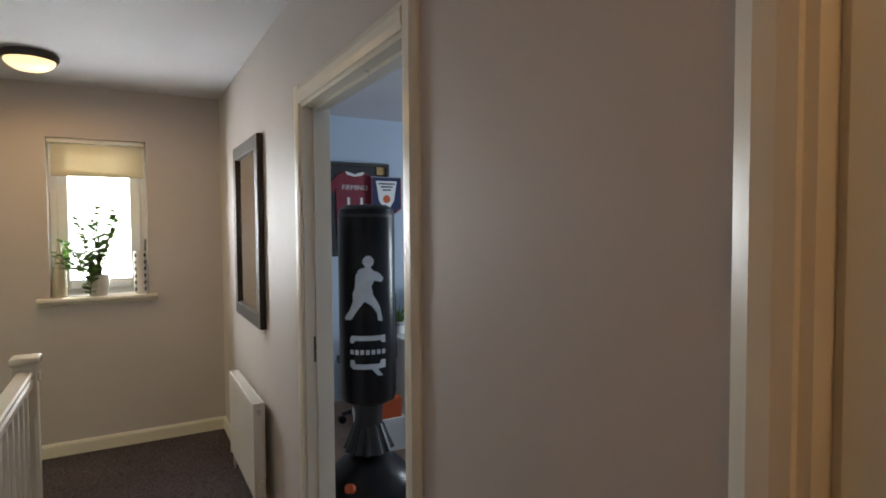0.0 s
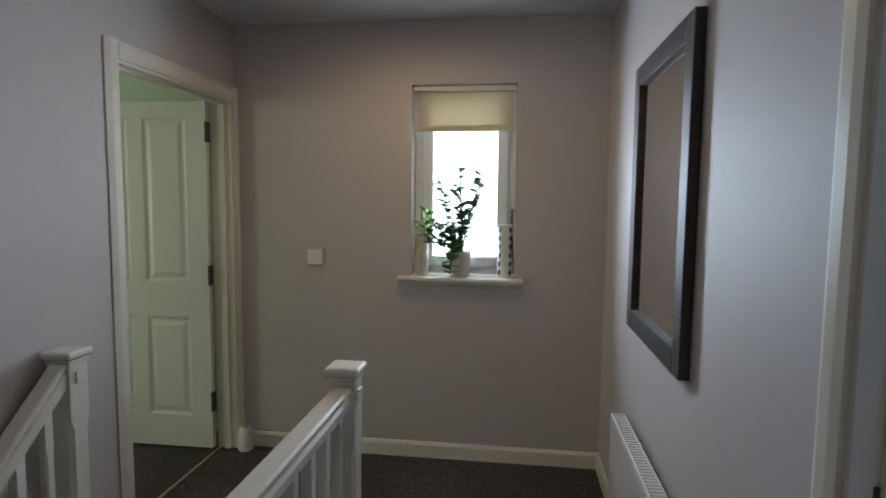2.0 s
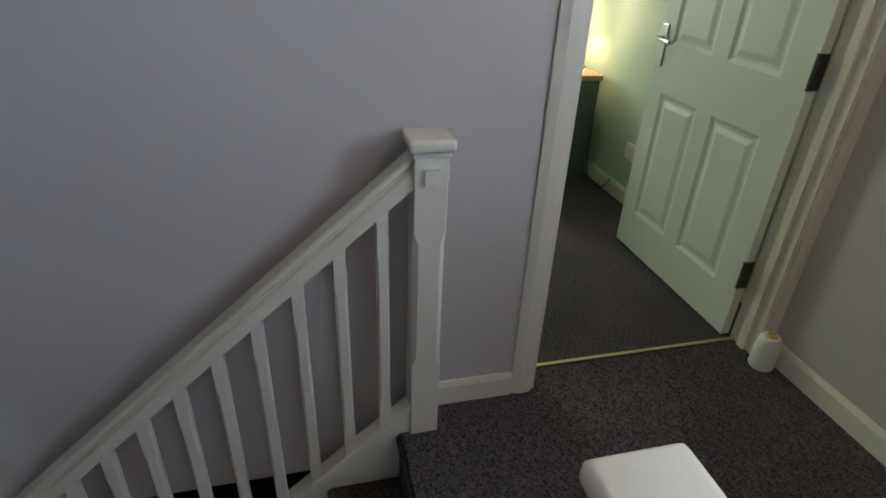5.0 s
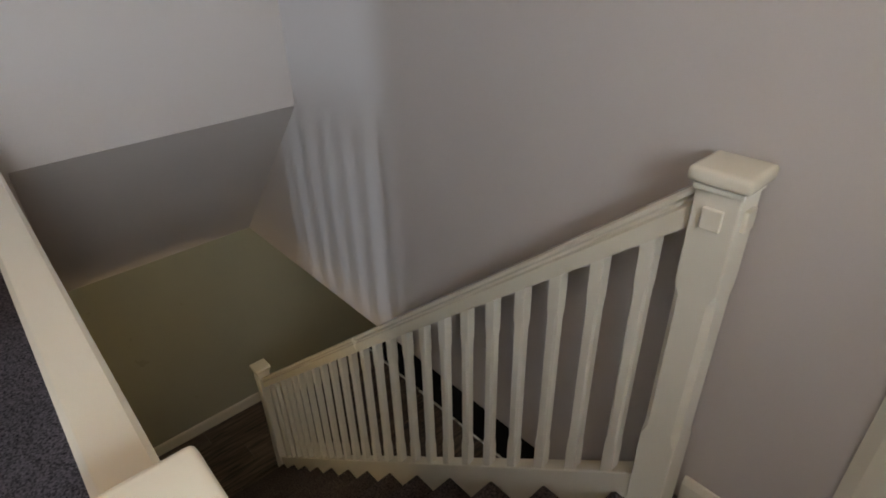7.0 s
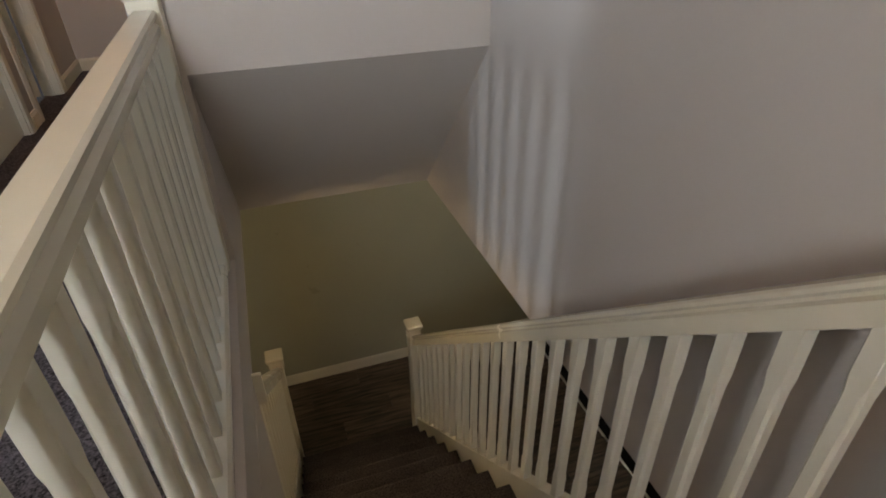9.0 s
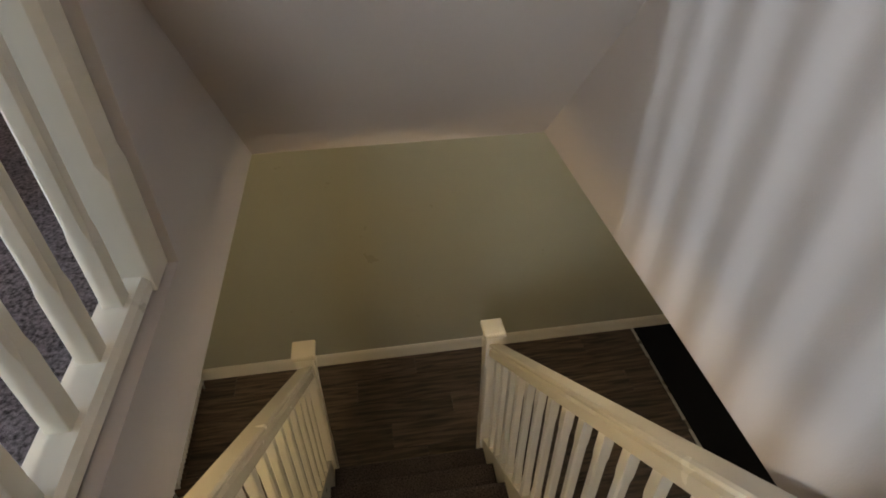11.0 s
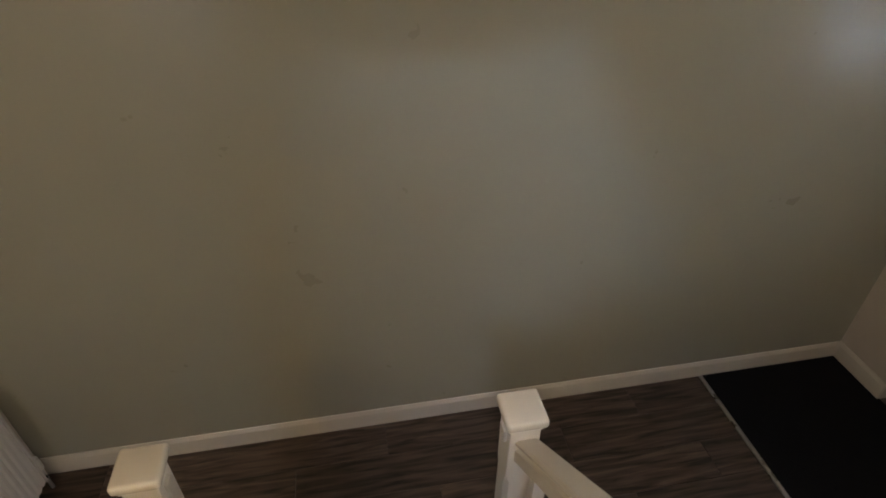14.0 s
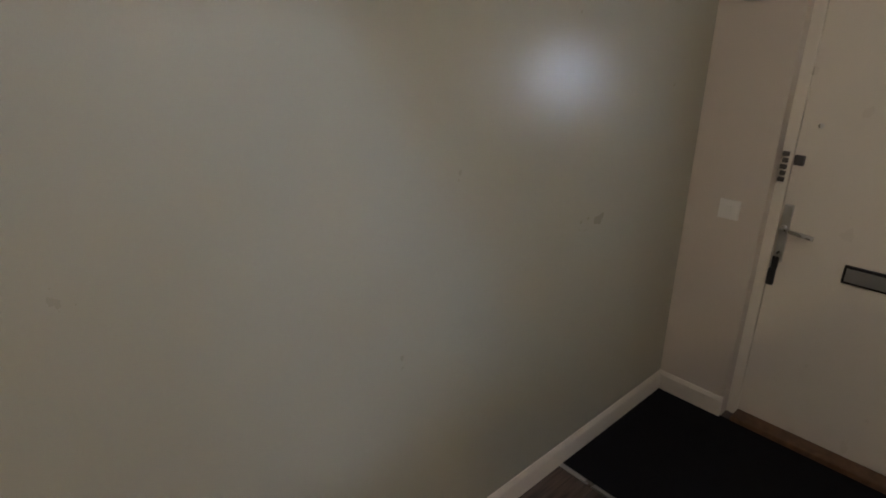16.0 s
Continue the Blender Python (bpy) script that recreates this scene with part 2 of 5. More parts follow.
def tube(bm, points, radius, seg=8):
    pts = [Vector(p) for p in points]
    rings = []
    for i, p in enumerate(pts):
        d = (pts[min(i + 1, len(pts) - 1)] - pts[max(i - 1, 0)]).normalized()
        u = d.cross(Vector((0, 0, 1)) if abs(d.z) < 0.9 else Vector((1, 0, 0))).normalized()
        v = d.cross(u)
        r = radius[i] if isinstance(radius, (list, tuple)) else radius
        rings.append([bm.verts.new(p + r * (math.cos(2 * math.pi * k / seg) * u + math.sin(2 * math.pi * k / seg) * v)) for k in range(seg)])
    for a, b in zip(rings, rings[1:]):
        for k in range(seg):
            bm.faces.new((a[k], a[(k + 1) % seg], b[(k + 1) % seg], b[k]))
    bm.faces.new(rings[0][::-1])
    bm.faces.new(rings[-1])
    bmesh.ops.recalc_face_normals(bm, faces=bm.faces)


def mesh_of(bm, name, mat, smooth=False):
    me = bpy.data.meshes.new(name)
    bm.to_mesh(me)
    bm.free()
    me.materials.append(mat)
    if smooth:
        me.polygons.foreach_set("use_smooth", [True] * len(me.polygons))
        me.set_sharp_from_angle(angle=radians(38))
    return me


def part(name, bm, mat, parent=None, label="", smooth=False):
    ob = new(name, mesh_of(bm, name, mat, smooth))
    if parent is not None:
        ob.parent = parent
        ob.matrix_parent_inverse = parent.matrix_world.inverted()
    if label:
        ob["label"] = label
    return ob


def thing(name, place, label, category, group=""):
    ob = new(name)
    ob.empty_display_size = 0.05
    ob.location = place
    ob.matrix_world = Matrix.Translation(place)
    return tagged(ob, label, category, group)


def structure(name, bm, mat, label, category):
    return tagged(part(name, bm, mat), label, category, "", "structure")


def boxes(*rows, bevel=0.0):
    bm = bmesh.new()
    for r in rows:
        box(bm, *r, bevel=bevel)
    return bm


# ---- the large structure ----
structure("wall_north", boxes(
    (XL - 0.115, 0, 2.0, WX0, 0.28, ZC), (WX1, 0, 2.0, 0.1, 0.28, ZC),
    (WX0, 0, 2.0, WX1, 0.28, WZ0 - 0.025), (WX0, 0, WZ1, WX1, 0.28, ZC)),
    WALL, "warm grey painted landing wall with a window opening", "wall")
D1, D2, D3 = (-3.105, -2.160), (-4.82, -3.997), (-5.62, -5.06)
HEAD, HEADW = 4.446, 4.483
rows = []
edge = YW
for a, b in (D3, D2, D1):
    rows.append((0, edge, ZU - 0.2, 0.1, a, ZC))
    rows.append((0, a, HEAD, 0.1, b, ZC))
    edge = b
rows.append((0, edge, ZU - 0.2, 0.1, 0, ZC))
structure("wall_east", boxes(*rows), WALL, "warm grey painted landing wall with three doorways", "wall")
D4 = (-0.952, -0.034)
XWB = XL - 0.115
structure("wall_west", boxes(
    (XWB, YS - 0.14, Z1, XL, D4[0], ZC), (XWB, D4[0], HEADW, XL, D4[1], ZC), (XWB, D4[1], Z1, XL, 0, ZC)),
    WALL, "warm grey painted stairwell wall with a doorway", "wall")
structure("wall_stair_end", boxes((XL, YE - 0.1, ZE, -0.96, YE, ZC)), WALL, "pale grey wall above the sloping stair soffit", "wall")
structure("wall_landing_west", boxes((XA, YW, Z1, -0.96, YE - 0.1, ZC), (XA, YE - 0.1, Z1, -0.96, YE, ZE)), WALL, "warm grey partition beside the back landing", "wall")
structure("wall_landing_edge", boxes((XA, YE, Z1, -0.965, YTOP + 0.02, ZU - 0.005)), WALL, "grey plastered edge of the landing floor", "wall")
structure("wall_landing_south", boxes((-1.0, YW - 0.1, ZU, 0.1, YW, ZC)), WALL, "warm painted wall closing the landing", "wall")
bm = bmesh.new()
prism(bm, [(YE, ZE), (YS, Z1), (YS - 0.12, Z1), (YE - 0.12, ZE)], "x", XL, XA)
structure("stair_soffit", bm, WALL, "sloping grey plaster soffit over the stairs", "soffit")
structure("ceiling_upper", boxes((-6.1, -6.4, ZC, 4.5, 3.2, ZC + 0.12)), CEILING, "white painted landing ceiling", "ceiling")
structure("ceiling_hall", boxes((-0.965, YG - 0.1, Z1 + 0.0005, 0.2, -1.2, Z1 + 0.0035), (-4.5, YG - 0.1, Z1 + 0.003, XWB, -1.2, Z1 + 0.06), (XWB, YG - 0.1, Z1 + 0.003, XA, YS - 0.14, Z1 + 0.06), (XWB, -1.40, Z1 - 0.02, XA, -1.2, Z1 - 0.002)), CEILING, "white hall ceiling around the stairwell", "ceiling")
structure("floor_upper", boxes((-0.965, YW, Z1 + 0.004, 0.1, 0.0, ZU), (XWB, YTOP, Z1 + 0.004, -0.965, 0, ZU)), CARPET, "dark grey speckled landing carpet", "floor")
structure("floor_bedroom", boxes((0.1, -3.6, Z1 + 0.004, 4.3, YBN, ZU - 0.004)), material("brown_bedroom_floor", (0.30, 0.20, 0.15), 0.6, grain=0.3, grain_size=60, patch=0.2), "brown bedroom floor", "floor")
structure("floor_green_room", boxes((-6.0, -2.6, Z1 + 0.004, XWB, YGN, ZU - 0.004)), CARPET, "dark grey bedroom carpet", "floor")
structure("wall_bedroom_north", boxes((0.1, YBN, ZU, 4.3, YBN + 0.12, ZC)), BLUE_WALL, "pale blue bedroom wall", "wall")
structure("wall_bedroom_south", boxes((0.1, -3.7, ZU, 4.3, -3.6, ZC)), BLUE_WALL, "pale blue bedroom wall", "wall")
structure("wall_bedroom_east", boxes((4.2, -3.6, ZU, 4.32, -1.84, ZC), (4.2, -1.46, ZU, 4.32, YBN, ZC), (4.2, -1.84, ZU, 4.32, -1.46, 3.38), (4.2, -1.84, 4.62, 4.32, -1.46, ZC)), BLUE_WALL, "pale blue bedroom wall with a narrow window opening", "wall")
structure("wall_green_north", boxes((-6.0, YGN, ZU, XWB, YGN + 0.12, ZC)), MINT_WALL, "mint green bedroom wall lit by a lamp", "wall")
# the opening is added, placed to steer the fill light through the doorway
structure("wall_green_west", boxes((-6.1, -2.6, ZU, -6.0, -2.4, ZC), (-6.1, -1.6, ZU, -6.0, YGN, ZC), (-6.1, -2.4, ZU, -6.0, -1.6, 3.4), (-6.1, -2.4, 4.6, -6.0, -1.6, ZC)), MINT_WALL, "mint green bedroom wall with an unseen opening added for fill light", "wall")
structure("wall_green_south", boxes((-6.0, -2.7, ZU, XWB, -2.6, ZC)), MINT_WALL, "mint green bedroom wall", "wall")
structure("wall_hall_green", boxes((-4.3, YG - 0.12, 0, 0.2, YG, Z1 + 0.2)), GREEN_WALL, "sage grey feature wall at the foot of the stairs", "wall")
D6 = (-3.945, -3.145)
structure("wall_hall_east", boxes((XH, YG, 0, XH + 0.12, D6[0], Z1), (XH, D6[0], 2.03, XH + 0.12, D6[1], Z1), (XH, D6[1], 0, XH + 0.12, -1.2, Z1)), HALL_WALL, "cream hall wall with a doorway and a radiator", "wall")
YD = -4.645
structure("wall_hall_west", boxes((XD - 0.15, YG, 0, XD, YD, Z1), (XD - 0.15, YD, 2.06, XD, YD + 0.93, Z1), (XD - 0.15, YD + 0.93, 0, XD, -1.2, Z1)), HALL_WALL, "pale hall wall with the front door", "wall")
# unseen wall closing the hall; its doorway is added to let the fill lamp in
structure("wall_hall_north", boxes((-4.26, -1.3, 0, -0.86, -1.2, Z1 - 0.021), (-0.06, -1.3, 0, XH + 0.12, -1.2, Z1 - 0.021), (-0.86, -1.3, 2.0, -0.06, -1.2, Z1 - 0.021)), WALL, "pale unseen wall closing the hall, with a doorway added for fill light", "wall")
# unseen box added behind that doorway so no sky light leaks in
structure("wall_back_room", boxes((-0.965, -1.2, 0, -0.86, 0.1, Z1 - 0.002), (-0.06, -1.2, 0, XH + 0.12, 0.1, Z1 - 0.002), (-0.86, 0.0, 0, -0.06, 0.1, Z1 - 0.002), (-0.86, -1.2, Z1 - 0.06, -0.06, 0.0, Z1 - 0.002), (-0.86, -1.2, -0.2, -0.06, 0.0, -0.012)), WALL, "pale box added behind the hall doorway to keep sky light out", "wall")
structure("wall_under_stairs", boxes((XA, -2.66, 0, -0.965, -1.3, Z1 - 0.021)), WALL, "pale wall under the landing beside the stairs", "wall")
structure("hall_subfloor", boxes((-4.3, YG - 0.12, -0.2, 0.2, -1.2, -0.012)), LAMINATE, "dark subfloor of the hall", "floor")
structure("ground", boxes((-40, -40, -0.6, 40, 60, -0.3)), material("grey_ground", (0.1, 0.1, 0.1), 0.9), "plain ground outside the house", "ground")


def skirting(name, rows, label, h=0.088):
    """rows: (x0, y0, x1, y1, z, nx, ny): the wall line, the floor level and the way into the room."""
    for x0, y0, x1, y1, z, nx, ny in rows:
        bm = bmesh.new()
        t = 0.015
        if ny:
            prism(bm, [(y0, z), (y0 + ny * t, z), (y0 + ny * t, z + h - 0.018), (y0 + ny * t * 0.55, z + h - 0.004), (y0 + ny * t * 0.4, z + h), (y0, z + h)], "x", x0, x1)
        else:
            prism(bm, [(x0, z), (x0 + nx * t, z), (x0 + nx * t, z + h - 0.018), (x0 + nx * t * 0.55, z + h - 0.004), (x0 + nx * t * 0.4, z + h), (x0, z + h)], "y", y0, y1)
        structure(name, bm, GLOSS, label, "skirting board")


skirting("baseboard", [
    (-2.02, 0, -0.0, 0, ZU, 0, -1), (0, -2.097, 0, -0.015, ZU, -1, 0), (0, -3.934, 0, -3.170, ZU, -1, 0), (0, -4.997, 0, -4.883, ZU, -1, 0), (0, YW, 0, -5.683, ZU, -1, 0),
    (XL, -1.285, XL, -1.016, ZU, 1, 0), (-0.96, YW + 0.015, -0.96, YE - 0.02, ZU, 1, 0), (-0.944, YW, -0.015, YW, ZU, 0, 1),
], "cream gloss skirting board along the landing wall")
skirting("baseboard", [(XD + 0.015, YG, XH - 0.015, YG, 0, 0, 1), (XD, YG, XD, YD - 0.002, 0, 1, 0), (XD, YD + 0.94, XD, -1.3, 0, 1, 0), (XH, YG, XH, D6[0] - 0.064, 0, -1, 0), (XH, D6[1] + 0.064, XH, -1.3, 0, -1, 0)],
         "cream gloss skirting board along the hall wall", 0.102)
skirting("baseboard", [(-6.0, YGN, XWB - 0.03, YGN, ZU, 0, -1)], "cream gloss skirting board in the green room")


# ---- doors ----
def door_casing(name, wall_x, thick, y0, y1, z0, head, both=True):
    """Lining, stops and moulded architraves of a doorway in a wall that runs along y."""
    t = tagged(new(name), "cream gloss door lining with moulded architraves", "door frame", "", "structure")
    t.matrix_world = Matrix.Translation((wall_x, (y0 + y1) / 2, z0))
    lo, hi = min(wall_x, wall_x + thick), max(wall_x, wall_x + thick)
    for nm, r in (("lining", (lo - 0.002, y0 - 0.0, z0, hi + 0.002, y0 + 0.022, head)), ("lining", (lo - 0.002, y1 - 0.022, z0, hi + 0.002, y1, head)),
                  ("lining", (lo - 0.002, y0 + 0.022, head - 0.022, hi + 0.002, y1 - 0.022, head))):
        part(nm, boxes(r), GLOSS, t)
    mid = (lo + hi) / 2
    for r in ((mid - 0.012, y0 + 0.022, z0, mid + 0.022, y0 + 0.034, head - 0.022), (mid - 0.012, y1 - 0.034, z0, mid + 0.022, y1 - 0.022, head - 0.022), (mid - 0.012, y0 + 0.034, head - 0.034, mid + 0.022, y1 - 0.034, head - 0.022)):
        part("door_stop", boxes(r), GLOSS, t)
    w = 0.07
    for face, s in ((lo, -1), (hi, 1)) if both else ((wall_x, -1 if thick > 0 else 1),):
        prof = [(0, 0), (0.012, 0), (0.016, 0.02), (0.017, 0.045), (0.012, 0.058), (0.007, w), (0, w)]
        for yy, d in ((y0 + 0.008, -1), (y1 - 0.008, 1)):
            bm = bmesh.new()
            prism(bm, [(face + s * (a + 0.0005), yy + d * b) for a, b in prof], "z", z0, head - 0.008 + w)
            part("architrave", bm, GLOSS, t)
        bm = bmesh.new()
        prism(bm, [(face + s * (a + 0.0005), head - 0.008 + b) for a, b in prof], "y", y0 + 0.008, y1 - 0.008)
        part("architrave", bm, GLOSS, t)
    return t


door_casing("door_frame_1", 0.0, 0.1, D1[0], D1[1], ZU, HEAD)
door_casing("door_frame_2", 0.0, 0.1, D2[0], D2[1], ZU, HEAD)
door_casing("door_frame_3", 0.0, 0.1, D3[0], D3[1], ZU, HEAD)
door_casing("door_frame_6", XH, 0.12, D6[0], D6[1], 0.0, 2.03)
door_casing("door_frame_4", XL, -0.115, D4[0], D4[1], ZU, HEADW)


def lever_handle(parent, x, y, z, side, towards):
    """Chrome lever on a long plate, on the face of a leaf that lies in the x-z plane of its thing."""
    bm = bmesh.new()
    box(bm, x - 0.02, y, z - 0.085, x + 0.02, y + side * 0.008, z + 0.085, bevel=0.003)
    h = part("handle_plate", bm, CHROME, parent, "chrome lever handle on a plate")
    bm = bmesh.new()
    tube(bm, [(x, y, z + 0.03), (x, y + side * 0.04, z + 0.03), (x + towards * 0.02, y + side * 0.05, z + 0.03), (x + towards * 0.11, y + side * 0.05, z + 0.027)], 0.009)
    part("lever", bm, CHROME, h, smooth=True)


def panel_leaf(name, w, h, label, panels=True):
    """A moulded four-panel leaf, hinge edge at x=0, along +x, thickness in y, bottom at z=0."""
    t = thing(name, (0, 0, 0), label, "door")
    th = 0.035
    cols = ((0.118, w / 2 - 0.030), (w / 2 + 0.058, w - 0.098))
    tiers = ((0.185, 0.757), (0.957, h - 0.088))
    bm = bmesh.new()
    xs = sorted({0, w, *[v for c in cols for v in c]})
    zs = sorted({0, h, *[v for c in tiers for v in c]})
    for i in range(len(xs) - 1):
        for j in range(len(zs) - 1):
            hole = (xs[i], xs[i + 1]) in cols and (zs[j], zs[j + 1]) in tiers
            if not hole:
                box(bm, xs[i], -th / 2, zs[j], xs[i + 1], th / 2, zs[j + 1])
    bmesh.ops.remove_doubles(bm, verts=bm.verts, dist=1e-5)
    part("leaf", bm, DOOR_WHITE, t)
    for c0, c1 in cols:
        for z0, z1 in tiers:
            bm = bmesh.new()
            e = 0.0004
            box(bm, c0 + e, -0.010, z0 + e, c1 - e, 0.010, z1 - e)
            for s in (-1, 1):
                # raised field with sloping margins
                ins, top = 0.028, 0.05
                a = [bm.verts.new((x, s * 0.0105, z)) for x, z in ((c0 + ins, z0 + ins), (c1 - ins, z0 + ins), (c1 - ins, z1 - ins), (c0 + ins, z1 - ins))]
                b = [bm.verts.new((x, s * 0.0165, z)) for x, z in ((c0 + top, z0 + top), (c1 - top, z0 + top), (c1 - top, z1 - top), (c0 + top, z1 - top))]
                bm.faces.new(b)
                for k in range(4):
                    bm.faces.new((a[k], a[(k + 1) % 4], b[(k + 1) % 4], b[k]))
                # sloping bead round the opening
                o = [bm.verts.new((x, s * 0.0172, z)) for x, z in ((c0 + e, z0 + e), (c1 - e, z0 + e), (c1 - e, z1 - e), (c0 + e, z1 - e))]
                i2 = [bm.verts.new((x, s * 0.0102, z)) for x, z in ((c0 + 0.016, z0 + 0.016), (c1 - 0.016, z0 + 0.016), (c1 - 0.016, z1 - 0.016), (c0 + 0.016, z1 - 0.016))]
                for k in range(4):
                    bm.faces.new((o[k], o[(k + 1) % 4], i2[(k + 1) % 4], i2[k]))
            bmesh.ops.recalc_face_normals(bm, faces=bm.faces)
            part("panel", bm, DOOR_WHITE, t)
    return t


def hinges(t, x, y, zs):
    for z in zs:
        bm = bmesh.new()
        box(bm, x - 0.008, y - 0.016, z - 0.055, x - 0.0005, y + 0.020, z + 0.055, bevel=0.001)
        tube(bm, [(x - 0.003, y + 0.0225, z - 0.056), (x - 0.003, y + 0.0225, z + 0.056)], 0.006)
        part("hinge", bm, STEEL, t, "dull steel butt hinge")


leaf = panel_leaf("panel_door", 0.815, 1.955, "white moulded four-panel door standing open into the green room")
for s in (-1, 1):
    lever_handle(leaf, 0.778, s * 0.0178, 0.945, s, -1)
hinges(leaf, 0.0, 0.0, (0.272, 0.998, 1.79))
leaf.matrix_world = pose(XWB - 0.012, D4[1] - 0.042, ZU + 0.008, 0, 0, 180.3)
closed = panel_leaf("panel_door", 0.764, 1.93, "closed white moulded panel door in the landing wall")
lever_handle(closed, 0.70, 0.0178, 1.0, 1, -1)
lever_handle(closed, 0.70, -0.0178, 1.0, -1, -1)
closed.matrix_world = pose(0.045, D2[0] + 0.0235, ZU + 0.006, 0, 0, 90)
hall_leaf = panel_leaf("panel_door", 0.75, 1.99, "closed white moulded panel door in the hall wall")
lever_handle(hall_leaf, 0.69, 0.0178, 0.96, 1, -1)
lever_handle(hall_leaf, 0.69, -0.0178, 0.96, -1, -1)
hall_leaf.matrix_world = pose(XH + 0.028, D6[0] + 0.025, 0.006, 0, 0, 90)
far = panel_leaf("panel_door", 0.50, 1.93, "white moulded panel door standing ajar at the back landing")
lever_handle(far, 0.44, 0.0178, 1.0, 1, -1)
far.matrix_world = pose(0.12, D3[0] + 0.03, ZU + 0.006, 0, 0, 14)
structure("threshold_strip", boxes((XL - 0.108, D4[0] + 0.023, ZU, XL - 0.094, D4[1] - 0.023, ZU + 0.005), bevel=0.002), BRASS, "thin pale metal threshold strip across the doorway", "threshold")
bm = bmesh.new()
box(bm, 0.030, D1[1] - 0.0235, 3.44, 0.056, D1[1] - 0.0222, 3.54)
tube(bm, [(0.043, D1[1] - 0.0235, 3.50), (0.043, D1[1] - 0.032, 3.50)], 0.008)
tagged(part("strike_plate", bm, STEEL), "small steel strike plate on the door lining", "strike plate")


# ---- stairs ----
def nose_y(k):
    return YTOP - (13 - k) * GOING


def line_z(y, off=0.0):
    return ZU + 0.886 * (y - YTOP) + off


stairs = thing("staircase", (-1.44, -2.7, 0), "straight flight of brown carpeted stairs between cream painted strings", "staircase")
for k in range(1, 14):
    z, y = RISE * k, nose_y(k)
    bm = bmesh.new()
    back = min(y + GOING + 0.02, YTOP + 0.02) if k < 13 else YTOP - 0.001
    r = 0.018
    arc = [(y - 0.012 + r - r * math.cos(a), z - r + r * math.sin(a)) for a in [i * math.pi / 8 for i in range(-3, 5)]]
    prism(bm, [(y + 0.014, z - RISE + 0.002)] + [(y + 0.008, z - 0.045)] + arc + [(back, z), (back, z - RISE + 0.002)], "x", -1.928, -1.065)
    part("tread", bm, STAIR_CARPET, stairs, smooth=True)
for x0, x1 in ((-1.985, -1.931), (XA - 0.0005, -1.008)):
    bm = bmesh.new()
    ya, yb = -4.045, -1.372
    prism(bm, [(ya, 0.0), (ya, line_z(ya, 0.075)), (yb, line_z(yb, 0.075)), (yb, line_z(yb, -0.24)), (ya + 0.30, 0.0)], "x", x0, x1)
    bmesh.ops.bevel(bm, geom=list(bm.edges), offset=0.003, segments=1, affect="EDGES")
    part("string", bm, GLOSS, stairs, "cream gloss closed string")

CAP = 3.424
NEWEL = 0.041


def newel_post(parent, x, y, z0, z1, pegs=((1, 0),), half=False, lo_block=0.36):
    """Square post with stop-chamfered middle, neck mould and a softly rounded square cap."""
    h = NEWEL
    za, zb = z0 + lo_block, z1 - 0.24
    prof = [(z0, 0.0), (za, 0.0), (za + 0.03, 0.013), (zb - 0.03, 0.013), (zb, 0.0), (z1 - 0.045, 0.0)]
    bm = bmesh.new()
    rings = []
    ylo = -h
    for z, c in prof:
        c = max(c, 0.002)
        pts = [(-h + c, ylo), (h - c, ylo), (h, ylo + c), (h, h - c), (h - c, h), (-h + c, h), (-h, h - c), (-h, ylo + c)]
        rings.append([bm.verts.new((x + a, y + b, z)) for a, b in pts])
    for a, b in zip(rings, rings[1:]):
        for i in range(8):
            bm.faces.new((a[i], a[(i + 1) % 8], b[(i + 1) % 8], b[i]))
    bm.faces.new(rings[0][::-1])
    bm.faces.new(rings[-1])
    post = part("newel_post", bm, GLOSS, parent)
    bm = bmesh.new()
    box(bm, x - h - 0.005, y - h - 0.005, z1 - 0.0445, x + h + 0.005, y + h + 0.005, z1 - 0.031, bevel=0.004)
    part("neck_mould", bm, GLOSS, post)
    bm = bmesh.new()
    box(bm, x - 0.056, y - 0.056, z1 - 0.030, x + 0.056, y + 0.056, z1, bevel=0.011, seg=3)
    part("cap", bm, RAIL_PAINT, post, smooth=True)
    for dx, dy in pegs:
        bm = bmesh.new()
        px, py, pz = x + dx * (h + 0.0045), y + dy * (h + 0.0045), z1 - 0.092
        s = 0.0185
        box(bm, px - (0.005 if dx else s), py - (0.005 if dy else s), pz - s - 0.002, px + (0.005 if dx else s), py + (0.005 if dy else s), pz + s + 0.002, bevel=0.003)
        part("peg", bm, GLOSS, post)
    return post


RAIL = [(-0.029, -0.062), (0.029, -0.062), (0.029, -0.040), (0.019, -0.032), (0.021, -0.024), (0.031, -0.016), (0.031, -0.006), (0.024, 0.0), (-0.024, 0.0), (-0.031, -0.006), (-0.031, -0.016), (-0.021, -0.024), (-0.019, -0.032), (-0.029, -0.040)]


STAIR_RAIL = [(a, b if b > -0.05 else b - 0.024) for a, b in RAIL]


def handrail(parent, x, ya, za, yb, zb, name="handrail", prof=RAIL, mat=None):
    bm = bmesh.new()
    lo, hi = [bm.verts.new((x + a, ya, za + b)) for a, b in prof], [bm.verts.new((x + a, yb, zb + b)) for a, b in prof]
    n = len(prof)
    bm.faces.new(lo)
    bm.faces.new(hi[::-1])
    for i in range(n):
        bm.faces.new((lo[i], hi[i], hi[(i + 1) % n], lo[(i + 1) % n]))
    bmesh.ops.recalc_face_normals(bm, faces=bm.faces)
    return part(name, bm, mat or RAIL_PAINT, parent)


